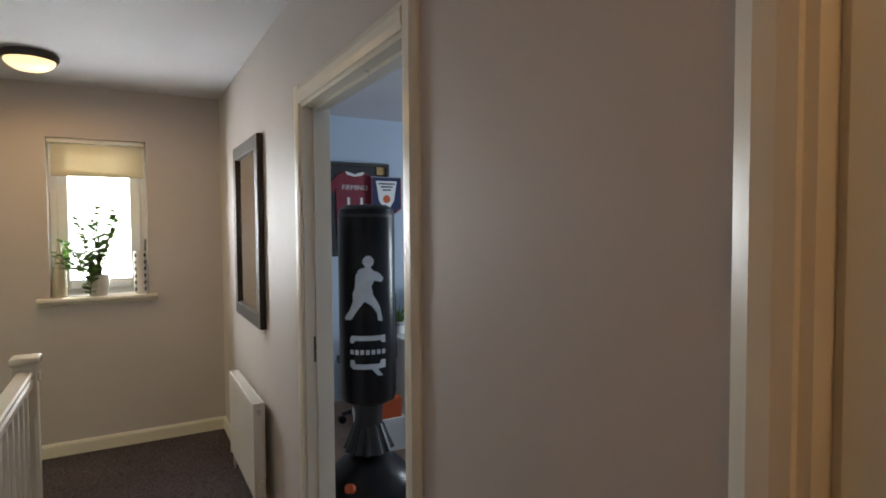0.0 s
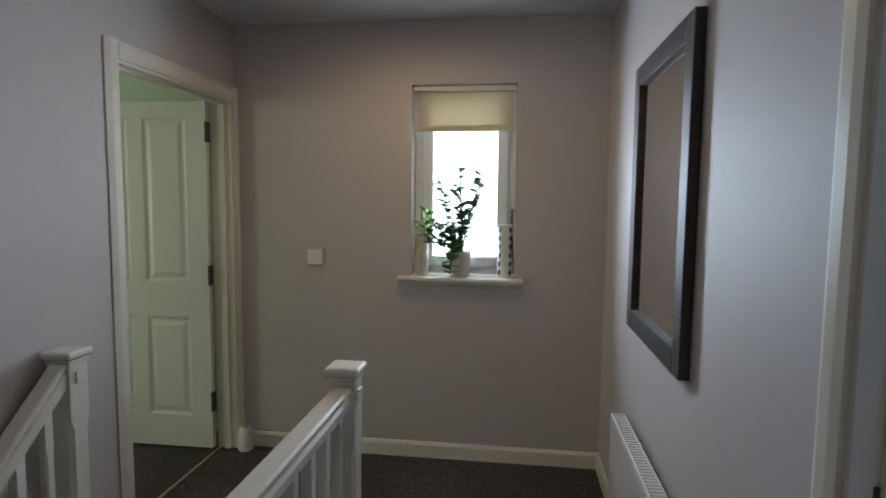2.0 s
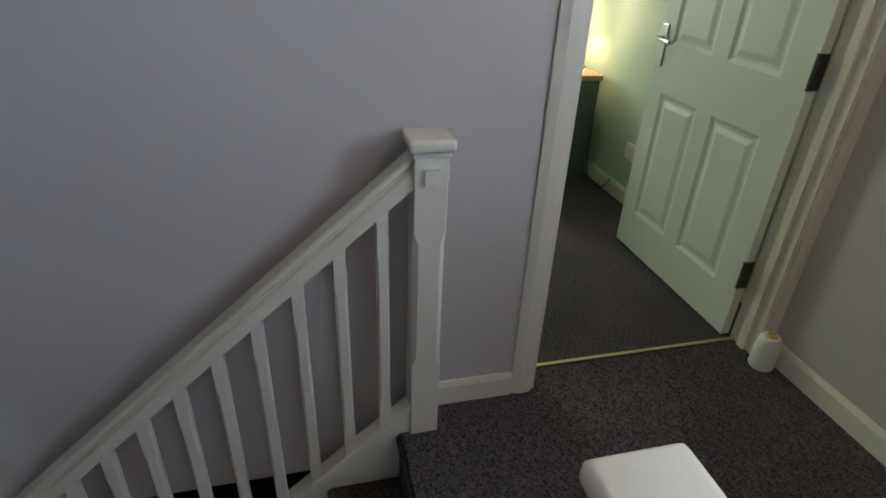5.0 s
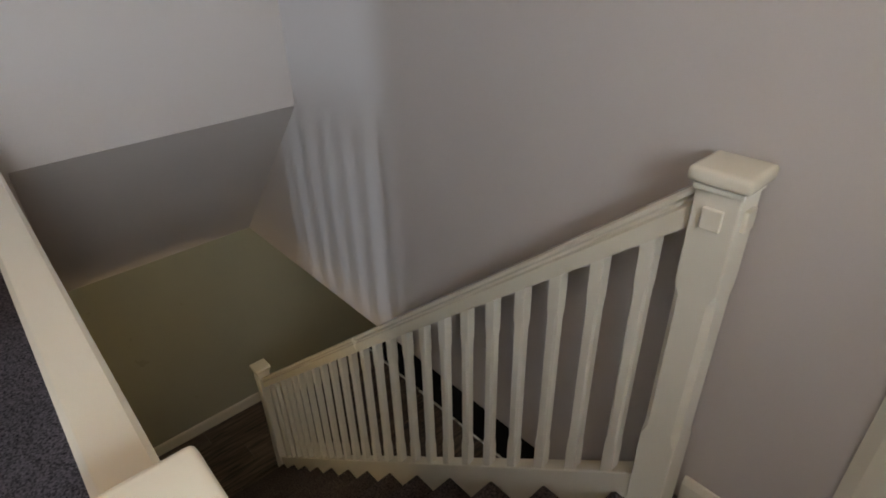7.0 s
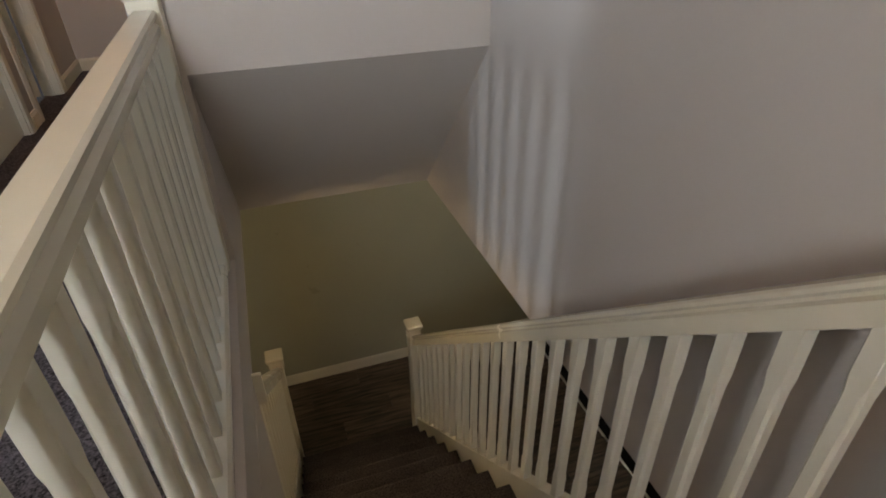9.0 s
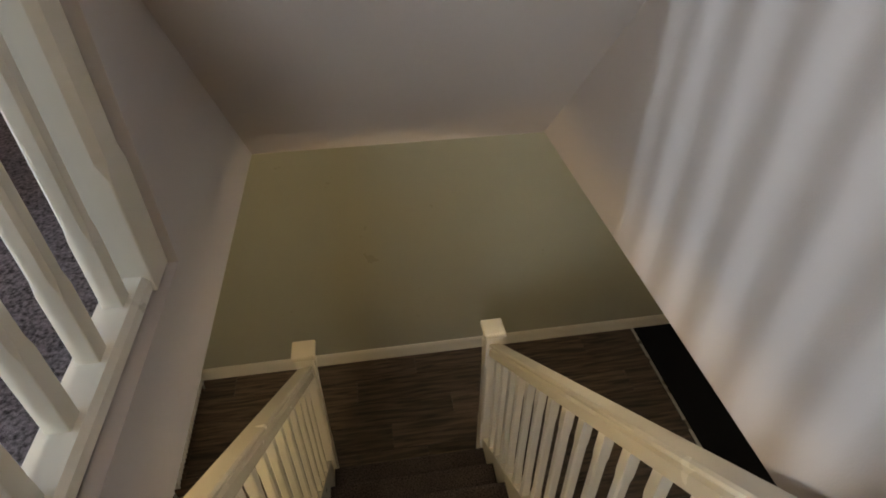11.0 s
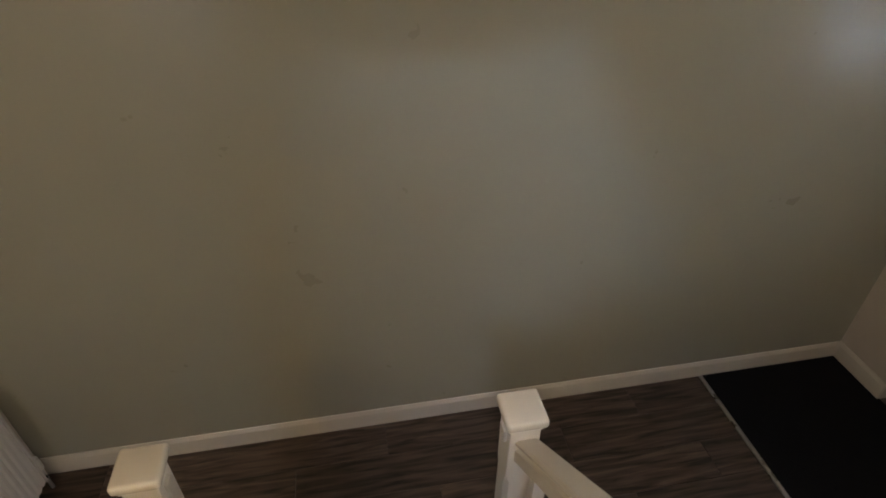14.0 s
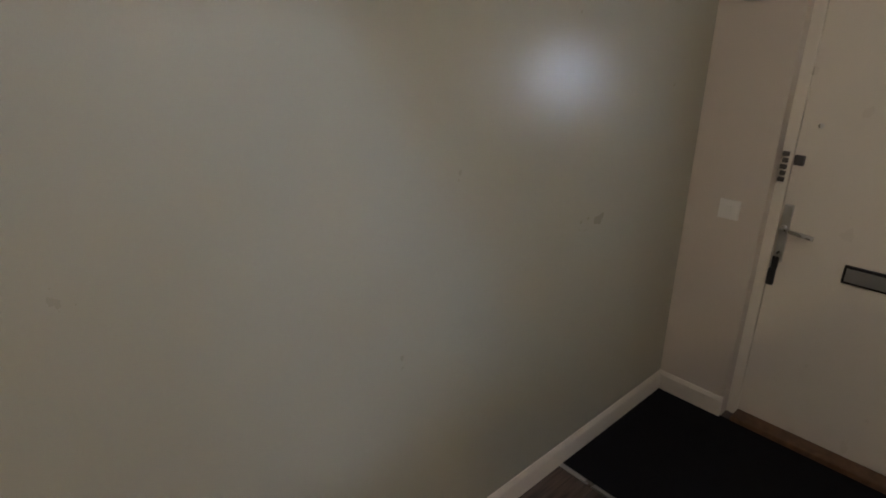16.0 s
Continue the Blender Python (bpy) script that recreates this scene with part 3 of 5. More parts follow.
def baluster_mesh(height, slope, foot):
    """Square stick, stop-chamfered between its plain ends; ends cut to the slope; bottom at z=0."""
    h = 0.016
    bm = bmesh.new()
    rings = []
    for z, c, s in ((0.0, 0.0, slope), (0.13, 0.0, 0), (0.155, 0.006, 0), (height - 0.155, 0.006, 0), (height - 0.13, 0.0, 0), (height, 0.0, slope)):
        c = max(c, 0.0012)
        pts = [(-h + c, -h), (h - c, -h), (h, -h + c), (h, h - c), (h - c, h), (-h + c, h), (-h, h - c), (-h, -h + c)]
        rings.append([bm.verts.new((a, b, z + s * b)) for a, b in pts])
    for a, b in zip(rings, rings[1:]):
        for i in range(8):
            bm.faces.new((a[i], a[(i + 1) % 8], b[(i + 1) % 8], b[i]))
    bm.faces.new(rings[0][::-1])
    bm.faces.new(rings[-1])
    return mesh_of(bm, "baluster", GLOSS)


def balusters(parent, x, ys, z_of, height, slope):
    me = baluster_mesh(height, slope, 0)
    for y in ys:
        ob = new("baluster", me)
        ob.parent = parent
        ob.matrix_parent_inverse = parent.matrix_world.inverted()
        ob.location = (x, y, z_of(y))


BASE = [(-0.034, 0.0), (0.034, 0.0), (0.034, 0.022), (0.026, 0.032), (-0.026, 0.032), (-0.034, 0.022)]
# landing balustrade
NWX, NWY = -0.992, -1.336
landing = thing("landing_balustrade", (NWX, -2.15, ZU), "cream painted landing balustrade with square newel and chamfered balusters", "balustrade")
newel_post(landing, NWX, NWY, 2.20, CAP - 0.008, pegs=((1, 0), (0, 1)), lo_block=0.48)
newel_post(landing, NWX, YE + 0.042, ZU + 0.0, CAP, pegs=(), lo_block=0.22)
handrail(landing, NWX, YE + 0.083, CAP - 0.068, NWY - NEWEL, CAP - 0.068)
handrail(landing, NWX, YE + 0.083, ZU + 0.002, NWY - NEWEL, ZU + 0.002, "base_rail", BASE, GLOSS)
n = 14
ya, yb = YE + 0.083, NWY - NEWEL
balusters(landing, NWX, [ya + (yb - ya) * (i + 0.5) / n for i in range(n)], lambda y: ZU + 0.034, CAP - 0.068 - 0.062 - ZU - 0.034, 0.0)
# stair balustrade against the stairwell wall
NSX, NSY = -1.962, -1.332
stair_rail = thing("stair_balustrade", (NSX, -2.65, 0), "cream painted stair balustrade running down to a square newel", "balustrade")
newel_post(stair_rail, NSX, NSY, 2.30, CAP, pegs=((1, 0), (0, 1)), lo_block=0.46)
NBY, NBZ = -4.081, 1.141
newel_post(stair_rail, NSX + 0.006, NBY, 0.0, NBZ, pegs=((1, 0),), lo_block=0.38)


def rail_z(y):
    return 3.348 + 0.872 * (y + 1.414)


ya, yb = NBY + NEWEL, NSY - NEWEL
handrail(stair_rail, NSX, ya, rail_z(ya), yb, rail_z(yb), prof=STAIR_RAIL)
BAL = [-1.447 - 0.1075 * i for i in range(24)]
BALH = rail_z(ya) - line_z(ya) - 0.073 - 0.060
balusters(stair_rail, NSX + 0.011, BAL, lambda y: rail_z(y) - 0.056 - BALH, BALH, 0.886)
# lower balustrade on the open side
NBX = -1.03
lower = thing("lower_balustrade", (NBX, -3.3, 0), "short cream painted stair balustrade ending in a square newel", "balustrade")
newel_post(lower, NBX, NBY, 0.0, NBZ, pegs=((-1, 0),), lo_block=0.38)
yb2 = -2.661
handrail(lower, NBX, ya, rail_z(ya), yb2, rail_z(yb2), prof=STAIR_RAIL)
balusters(lower, NBX, BAL[12:], lambda y: rail_z(y) - 0.056 - BALH, BALH, 0.886)
bm = bmesh.new()
box(bm, NBX - 0.05, yb2 - 0.012, rail_z(yb2) - 0.10, NBX + 0.05, yb2 + 0.0005, rail_z(yb2) + 0.04, bevel=0.004)
part("end_rosette", bm, GLOSS, lower)


# ---- landing things ----
# window in its reveal
win = tagged(new("window_1"), "white framed casement window under a half-lowered blind", "window", "", "structure")
win.matrix_world = Matrix.Translation((-0.735, 0.16, WZ0))
FR = 0.052


def frame_ring(bm, x0, x1, z0, z1, y0, y1, w, bevel=0.005):
    for r in ((x0, y0, z0, x0 + w, y1, z1), (x1 - w, y0, z0, x1, y1, z1), (x0 + w, y0, z0, x1 - w, y1, z0 + w), (x0 + w, y0, z1 - w, x1 - w, y1, z1)):
        box(bm, *r, bevel=bevel)


bm = bmesh.new()
frame_ring(bm, WX0, WX1, WZ0, WZ1, 0.12, 0.19, FR)
part("window_frame", bm, UPVC, win)
bm = bmesh.new()
frame_ring(bm, WX0 + FR - 0.012, WX1 - FR + 0.012, WZ0 + FR - 0.012, WZ1 - FR + 0.012, 0.105, 0.165, 0.062, bevel=0.008)
sash = part("sash", bm, UPVC, win)
bm = bmesh.new()
box(bm, WX0 + 0.1, 0.132, WZ0 + 0.1, WX1 - 0.1, 0.150, WZ1 - 0.1)
pane = part("pane", bm, GLASS, sash)
pane.visible_shadow = False
bm = bmesh.new()
box(bm, -0.70, 0.090, WZ0 + 0.085, -0.665, 0.1045, WZ0 + 0.105, bevel=0.003)
tube(bm, [(-0.682, 0.09, WZ0 + 0.095), (-0.682, 0.078, WZ0 + 0.095), (-0.60, 0.074, WZ0 + 0.097), (-0.555, 0.078, WZ0 + 0.100)], 0.008)
part("window_handle", bm, PLASTIC, sash, "white window handle")
bm = bmesh.new()
prism(bm, [(0.104, WZ0), (-0.052, WZ0), (-0.060, WZ0 - 0.006), (-0.060, WZ0 - 0.020), (-0.052, WZ0 - 0.027), (-0.020, WZ0 - 0.027), (-0.014, WZ0 - 0.046), (-0.0005, WZ0 - 0.046), (-0.0005, WZ0 - 0.024), (0.104, WZ0 - 0.024)], "x", WX0 - 0.068, WX1 + 0.048)
structure("window_sill", bm, GLOSS, "white gloss window board with a moulded front", "window sill")

blind = thing("roller_blind", (-0.735, 0.06, WZ1), "cream fabric roller blind half lowered in the window", "blind")
bm = bmesh.new()
box(bm, WX0 + 0.004, 0.028, WZ1 - 0.030, WX1 - 0.004, 0.075, WZ1 - 0.0005, bevel=0.006)
part("head_rail", bm, PLASTIC, blind)
bm = bmesh.new()
prism(bm, [(0.049, BZ), (0.052, BZ), (0.055, WZ1 - 0.031), (0.052, WZ1 - 0.031)], "x", WX0 + 0.022, WX1 - 0.018)
part("fabric", bm, BLIND, blind)
bm = bmesh.new()
box(bm, WX0 + 0.022, 0.040, BZ - 0.001, WX1 - 0.018, 0.047, BZ + 0.032, bevel=0.002)
part("hem_bar", bm, BLIND, blind)
bm = bmesh.new()
tube(bm, [(WX1 - 0.010, 0.045, WZ1 - 0.03), (WX1 - 0.009, 0.047, WZ0 + 0.5), (WX1 - 0.010, 0.045, WZ0 + 0.22)], 0.0022, 6)
part("chain", bm, PLASTIC, blind, smooth=True)


def vase(name, x, y, z, profile, mat, label):
    t = thing(name, (x, y, z), label, "vase")
    bm = bmesh.new()
    lathe(bm, [(r, z + h) for r, h in profile], x, y)
    part("body", bm, mat, t, smooth=True)
    return t


v1 = vase("bottle_vase", WX0 + 0.052, 0.028, WZ0, [(0.0, 0), (0.036, 0.0), (0.040, 0.01), (0.041, 0.08), (0.037, 0.17), (0.028, 0.24), (0.015, 0.30), (0.009, 0.35), (0.0105, 0.365), (0.007, 0.366), (0.0, 0.34)], VASE, "tall cream bottle vase with a brown lattice pattern")
bm = bmesh.new()
for i in range(7):
    for j in range(14):
        a = 2 * math.pi * (j + 0.5 * (i % 2)) / 14
        h = 0.03 + i * 0.026
        r = 0.0412 if h < 0.1 else 0.0412 - (h - 0.1) * 0.055
        u = Vector((-math.sin(a), math.cos(a), 0))
        c = Vector((WX0 + 0.052 + r * math.cos(a), 0.028 + r * math.sin(a), WZ0 + h))
        for s in (-1, 1):
            p, q = c + s * u * 0.0085, c + Vector((0, 0, 0.0125))
            for e, f in ((p, q), (p, c - Vector((0, 0, 0.0125)))):
                d = (f - e).normalized().cross(Vector((math.cos(a), math.sin(a), 0))) * 0.0011
                bm.faces.new([bm.verts.new(k) for k in (e + d, f + d, f - d, e - d)])
part("lattice_pattern", bm, VASE_DARK, v1)
v2 = thing("cylinder_vase", (WX1 - 0.052, 0.025, WZ0), "white cylindrical vase with black diamonds up its side", "vase")
bm = bmesh.new()
lathe(bm, [(0, 0.0 + WZ0), (0.036, WZ0), (0.038, WZ0 + 0.006), (0.038, WZ0 + 0.285), (0.035, WZ0 + 0.288), (0.034, WZ0 + 0.280), (0, WZ0 + 0.05)], WX1 - 0.052, 0.025)
part("body", bm, PLASTIC, v2, smooth=True)
for i in range(6):
    for a in (3.9, 2.2, 5.6):
        bm = bmesh.new()
        c = Vector((WX1 - 0.052 + 0.0388 * math.cos(a), 0.025 + 0.0388 * math.sin(a), WZ0 + 0.03 + i * 0.046))
        u = Vector((-math.sin(a), math.cos(a), 0)) * 0.012
        o = Vector((math.cos(a), math.sin(a), 0)) * 0.0012
        bm.faces.new([bm.verts.new(p) for p in (c + Vector((0, 0, 0.021)), c + u - o, c - Vector((0, 0, 0.021)), c - u - o)])
        part("diamond", bm, BLACK, v2)
stick = thing("letter_rack_stick", (WX1 - 0.018, 0.07, WZ0), "thin dark stick leaning in the window corner", "stick")
bm = bmesh.new()
tube(bm, [(WX1 - 0.022, 0.075, WZ0 + 0.003), (WX1 - 0.012, 0.085, WZ0 + 0.37)], [0.006, 0.008], 8)
part("shaft", bm, BLACK_FRAME, stick, smooth=True)


# jade plant
def jade_plant(x, y, z):
    t = thing("pot_plant", (x, y, z), "bushy green jade plant in a small cream pot on the sill", "plant")
    bm = bmesh.new()
    lathe(bm, [(0, z), (0.049, z), (0.053, z + 0.004), (0.064, z + 0.125), (0.066, z + 0.138), (0.061, z + 0.139), (0.058, z + 0.118), (0, z + 0.118)], x, y)
    part("pot", bm, POT, t, "speckled cream ceramic pot", smooth=True)
    bm = bmesh.new()
    lathe(bm, [(0.0, z + 0.119), (0.0565, z + 0.120), (0.03, z + 0.126), (0, z + 0.128)], x, y, 16)
    part("soil", bm, SOIL, t, smooth=True)
    rnd = random.Random(11)
    stems, leaves = bmesh.new(), bmesh.new()
    heads = [(-0.105, 0.0, 0.47), (-0.085, -0.02, 0.38), (0.0, -0.01, 0.55), (-0.02, -0.03, 0.46), (0.015, 0.01, 0.42), (0.115, 0.0, 0.51), (0.085, -0.02, 0.40), (-0.205, -0.02, 0.23), (-0.185, -0.01, 0.33), (-0.21, 0.0, 0.27), (0.10, 0.01, 0.46),
             (-0.045, -0.08, 0.02), (-0.03, -0.085, 0.09), (-0.055, -0.05, 0.27), (-0.12, -0.03, 0.27)]
    for hx, hy, hz in heads:
        p0 = Vector((x + rnd.uniform(-0.02, 0.02), y + rnd.uniform(-0.02, 0.02), z + 0.12))
        p3 = Vector((x + hx, y + hy, z + hz * (1.06 if hz > 0.15 else 1)))
        droop = hz < 0.15
        p1 = p0 + Vector((hx * 0.25, hy * 0.3, 0.09 if droop else max(hz - 0.1, 0.05) * 0.45))
        p2 = p3 + Vector((-hx * 0.25, -hy * 0.2, 0.07 if droop else -0.10))
        pts = []
        for i in range(9):
            s = i / 8
            pts.append(p0 * (1 - s) ** 3 + p1 * 3 * s * (1 - s) ** 2 + p2 * 3 * s * s * (1 - s) + p3 * s ** 3)
        tube(stems, pts, [0.0062 - 0.0035 * i / 8 for i in range(9)], 6)
        n = 26
        for i in range(n):
            s = 0.24 + 0.78 * i / (n - 1)
            c = p0 * (1 - s) ** 3 + p1 * 3 * s * (1 - s) ** 2 + p2 * 3 * s * s * (1 - s) + p3 * s ** 3
            a = i * 1.4 + rnd.uniform(-0.5, 0.5)
            d = Vector((math.cos(a), math.sin(a), rnd.uniform(-0.1, 0.75))).normalized()
            ln, wd = rnd.uniform(0.044, 0.064), rnd.uniform(0.015, 0.022)
            side = d.cross(Vector((rnd.uniform(-0.3, 0.3), rnd.uniform(-0.3, 0.3), 1))).normalized()
            up = side.cross(d) * 0.003
            ring = [c, c + d * ln * 0.35 + side * wd * 0.85, c + d * ln * 0.72 + side * wd, c + d * ln, c + d * ln * 0.72 - side * wd, c + d * ln * 0.35 - side * wd * 0.85]
            top = leaves.verts.new(c + d * ln * 0.55 + up)
            bot = leaves.verts.new(c + d * ln * 0.55 - up * 0.6)
            vs = [leaves.verts.new(p) for p in ring]
            for k in range(6):
                leaves.faces.new((vs[k], vs[(k + 1) % 6], top))
                leaves.faces.new((vs[(k + 1) % 6], vs[k], bot))
    part("stems", stems, STEM, t, smooth=True)
    part("leaves", leaves, LEAF, t, "glossy oval green leaves")


jade_plant(WX0 + 0.262, 0.022, WZ0)

# mirror
mir = thing("wall_mirror", (-0.02, (MY0 + MY1) / 2, MZ0), "tall wall mirror in a wide black-brown wooden frame", "mirror")
W = 0.072
for r in ((-0.032, MY0, MZ0, -0.0012, MY0 + W, MZ1), (-0.032, MY1 - W, MZ0, -0.0012, MY1, MZ1), (-0.032, MY0 + W, MZ0, -0.0012, MY1 - W, MZ0 + W), (-0.032, MY0 + W, MZ1 - W, -0.0012, MY1 - W, MZ1)):
    bm = bmesh.new()
    box(bm, *r, bevel=0.004)
    part("frame_rail", bm, BLACK_FRAME, mir)
part("mirror_glass", boxes((-0.016, MY0 + W - 0.004, MZ0 + W - 0.004, -0.004, MY1 - W + 0.004, MZ1 - W + 0.004)), MIRROR, mir)


def radiator(name, wall, s, y0, y1, z0, z1, label):
    """A ribbed panel radiator on a wall at x=wall, standing off towards s."""
    t = thing(name, (wall, (y0 + y1) / 2, z0), label, "radiator")
    a, b = wall + s * 0.035, wall + s * 0.088
    bm = bmesh.new()
    n = max(8, int((y1 - y0) / 0.0335))
    prof = []
    for i in range(n):
        ya = y0 + 0.012 + (y1 - y0 - 0.024) * i / n
        w = (y1 - y0 - 0.024) / n
        prof += [(b - s * 0.006, ya), (b, ya + 0.28 * w), (b, ya + 0.72 * w)]
    prof += [(b - s * 0.006, y1 - 0.012), (b - s * 0.014, y1 - 0.012), (b - s * 0.014, y0 + 0.012)]
    prism(bm, prof, "z", z0 + 0.012, z1 - 0.018)
    part("front_panel", bm, RADIATOR, t)
    part("back_panel", boxes((min(a, a + s * 0.012), y0 + 0.012, z0 + 0.012, max(a, a + s * 0.012), y1 - 0.012, z1 - 0.018)), RADIATOR, t)
    for yy in (y0, y1 - 0.011):
        bm = bmesh.new()
        box(bm, min(a, b + s * 0.001), yy, z0, max(a, b + s * 0.001), yy + 0.011, z1, bevel=0.003)
        part("side_cover", bm, RADIATOR, t)
    bm = bmesh.new()
    for i in range(int((y1 - y0) / 0.02) - 1):
        yy = y0 + 0.016 + i * 0.02
        box(bm, min(a, b) + 0.006, yy, z1 - 0.008, max(a, b) - 0.006, yy + 0.009, z1 - 0.003)
    for xx in (min(a, b), max(a, b) - 0.006):
        box(bm, xx, y0 + 0.011, z1 - 0.014, xx + 0.006, y1 - 0.011, z1 - 0.001)
    part("top_grille", bm, RADIATOR, t)
    m = (a + b) / 2
    for yy, d in ((y0, -1), (y1, 1)):
        bm = bmesh.new()
        tube(bm, [(m, yy - d * 0.001, z0 + 0.035), (m, yy + d * 0.03, z0 + 0.035)], 0.011)
        tube(bm, [(m, yy + d * 0.03, z0 + 0.05), (m, yy + d * 0.03, z0 - 0.12 if z0 - 0.12 > BASEZ[0] else BASEZ[0])], 0.0075)
        v = part("valve", bm, CHROME, t, "chrome radiator valve")
    bm = bmesh.new()
    tube(bm, [(m, y0 - 0.03, z0 + 0.045), (m, y0 - 0.03, z0 + 0.115)], [0.017, 0.015], 14)
    part("thermostat_head", bm, PLASTIC, t, "white thermostatic valve head", smooth=True)
    for yy in (y0 + 0.15, y1 - 0.15):
        part("bracket", boxes((min(wall + s * 0.0012, a), yy, z0 + 0.05, max(wall + s * 0.0012, a), yy + 0.03, z1 - 0.06)), RADIATOR, t)
    bm = bmesh.new()
    tube(bm, [(m, y0 - 0.016, z1 - 0.045), (m, y0 + 0.001, z1 - 0.045)], 0.012, 10)
    part("bleed_plug", bm, CHROME, t)
    return t


BASEZ = [ZU]
radiator("panel_radiator", 0.0, -1, RY0, RY1, ZU + 0.13, ZU + 0.618, "white ribbed panel radiator under the mirror")
BASEZ[0] = 0.0
radiator("panel_radiator", XH, -1, -4.850, -4.085, 0.095, 0.585, "white ribbed panel radiator on the hall wall")


def dome_light(x, y, z, label):
    t = thing("ceiling_light", (x, y, z), label, "ceiling light")
    bm = bmesh.new()
    lathe(bm, [(0.0, z - 0.0006), (0.122, z - 0.0006), (0.131, z - 0.008), (0.131, z - 0.026), (0.124, z - 0.040), (0.112, z - 0.041), (0.112, z - 0.03), (0, z - 0.03)][::-1], x, y, 48)
    part("rim", bm, BLACK_FRAME, t, "dark bronze rim", smooth=True)
    bm = bmesh.new()
    R, d = 0.114, 0.058
    prof = [(R * math.cos(i * math.pi / 20), z - 0.036 - d * math.sin(i * math.pi / 20)) for i in range(10)] + [(0, z - 0.036 - d)]
    lathe(bm, prof[::-1], x, y, 48)
    s = part("diffuser", bm, DIFFUSER, t, "lit opal glass bowl", smooth=True)
    s.visible_shadow = False


# unseen fitting added over the front hall fill lamp
dome_light(-2.62, -3.35, Z1 + 0.0028, "lit opal glass ceiling light with a dark rim")
dome_light(-0.50, -2.85, Z1 + 0.0003, "lit opal glass ceiling light with a dark rim")
dome_light(LX, LY, ZC, "lit opal glass ceiling light with a dark rim")
dome_light(-0.47, -5.1, ZC, "lit opal glass ceiling light with a dark rim")

sw = thing("light_switch", (SWX, 0, SWZ), "white double light switch on the landing wall", "light switch")
bm = bmesh.new()
box(bm, SWX - 0.043, -0.014, SWZ - 0.043, SWX + 0.043, -0.0006, SWZ + 0.043, bevel=0.004)
part("plate", bm, PLASTIC, sw)
for dx in (-0.013, 0.013):
    bm = bmesh.new()
    box(bm, SWX + dx - 0.009, -0.019, SWZ - 0.013, SWX + dx + 0.009, -0.0135, SWZ + 0.013, bevel=0.002)
    part("rocker", bm, PLASTIC, sw)

air = thing("air_freshener", (XL + 0.05, -0.075, ZU), "white cylindrical air freshener on the carpet by the door", "air freshener")
bm = bmesh.new()
ax, ay = XL + 0.055, -0.062
lathe(bm, [(0, ZU + 0.0005), (0.040, ZU + 0.0005), (0.043, ZU + 0.008), (0.041, ZU + 0.09), (0.036, ZU + 0.125), (0.030, ZU + 0.132), (0.0, ZU + 0.132)], ax, ay)
part("body", bm, PLASTIC, air, smooth=True)
bm = bmesh.new()
lathe(bm, [(0, ZU + 0.1325), (0.018, ZU + 0.1325), (0.016, ZU + 0.140), (0, ZU + 0.142)], ax, ay, 16)
part("nozzle_cap", bm, TAN, air, smooth=True)

# ---- hall ----
# floor boards
plank_meshes = {}


def plank(x0, x1, y0, parent, w=0.19):
    key = round(x1 - x0, 3)
    if key not in plank_meshes:
        bm = bmesh.new()
        box(bm, 0.0006, 0.0006, -0.010, x1 - x0 - 0.0006, w - 0.0006, 0.0, bevel=0.0016, seg=1)
        plank_meshes[key] = mesh_of(bm, "floorboard", LAMINATE)
    ob = new("floorboard", plank_meshes[key])
    ob.parent = parent
    ob.location = (x0, y0, 0)


hall_floor = tagged(new("floor_hall"), "dark brown wood laminate boards in the hall", "floor", "", "structure")
rnd = random.Random(4)
j, y = 0, YG
while y < -1.35:
    x = XM + 0.0095
    first = (0.42, 0.84, 0.21, 0.63)[j % 4]
    while x < XH - 0.02:
        ln = first if x == XM + 0.0095 else 1.26
        end = min(x + ln, XH - 0.002)
        plank(x, end, y, hall_floor)
        x = end
    y += 0.19
    j += 1
structure("entrance_mat", boxes((XD, YG, -0.0115, XM - 0.0095, -1.3, 0.003)), MAT, "black entrance matting inside the front door", "matting")
structure("trim_strip", boxes((XM - 0.009, YG + 0.015, -0.011, XM + 0.009, -1.3, 0.006), bevel=0.003), CHROME, "silver threshold trim between mat and boards", "trim")

# front door
FD = XD - 0.075
fd = thing("front_door", (FD, YD + 0.465, 0), "plain cream front door with chrome furniture, closed", "door")
GY0, GY1, GZ0, GZ1 = -4.315, -4.045, 1.32, 1.63
part("leaf", boxes((FD - 0.044, YD + 0.045, 0.03, FD, GY0, 2.02), (FD - 0.044, GY1, 0.03, FD, YD + 0.885, 2.02), (FD - 0.044, GY0, 0.03, FD, GY1, GZ0), (FD - 0.044, GY0, GZ1, FD, GY1, 2.02)), GLOSS, fd)
part("glazing_bar", boxes((FD - 0.035, -4.19, GZ0, FD - 0.008, -4.17, GZ1), bevel=0.002), GLOSS, fd)
for a, b in ((GY0, -4.19), (-4.17, GY1)):
    q = part("pane", boxes((FD - 0.026, a, GZ0, FD - 0.020, b, GZ1)), GLASS, fd, "small clear glass pane")
    q.visible_shadow = False


def on_door(name, bm, mat, label="", smooth=False, parent=None):
    return part(name, bm, mat, parent or fd, label, smooth)


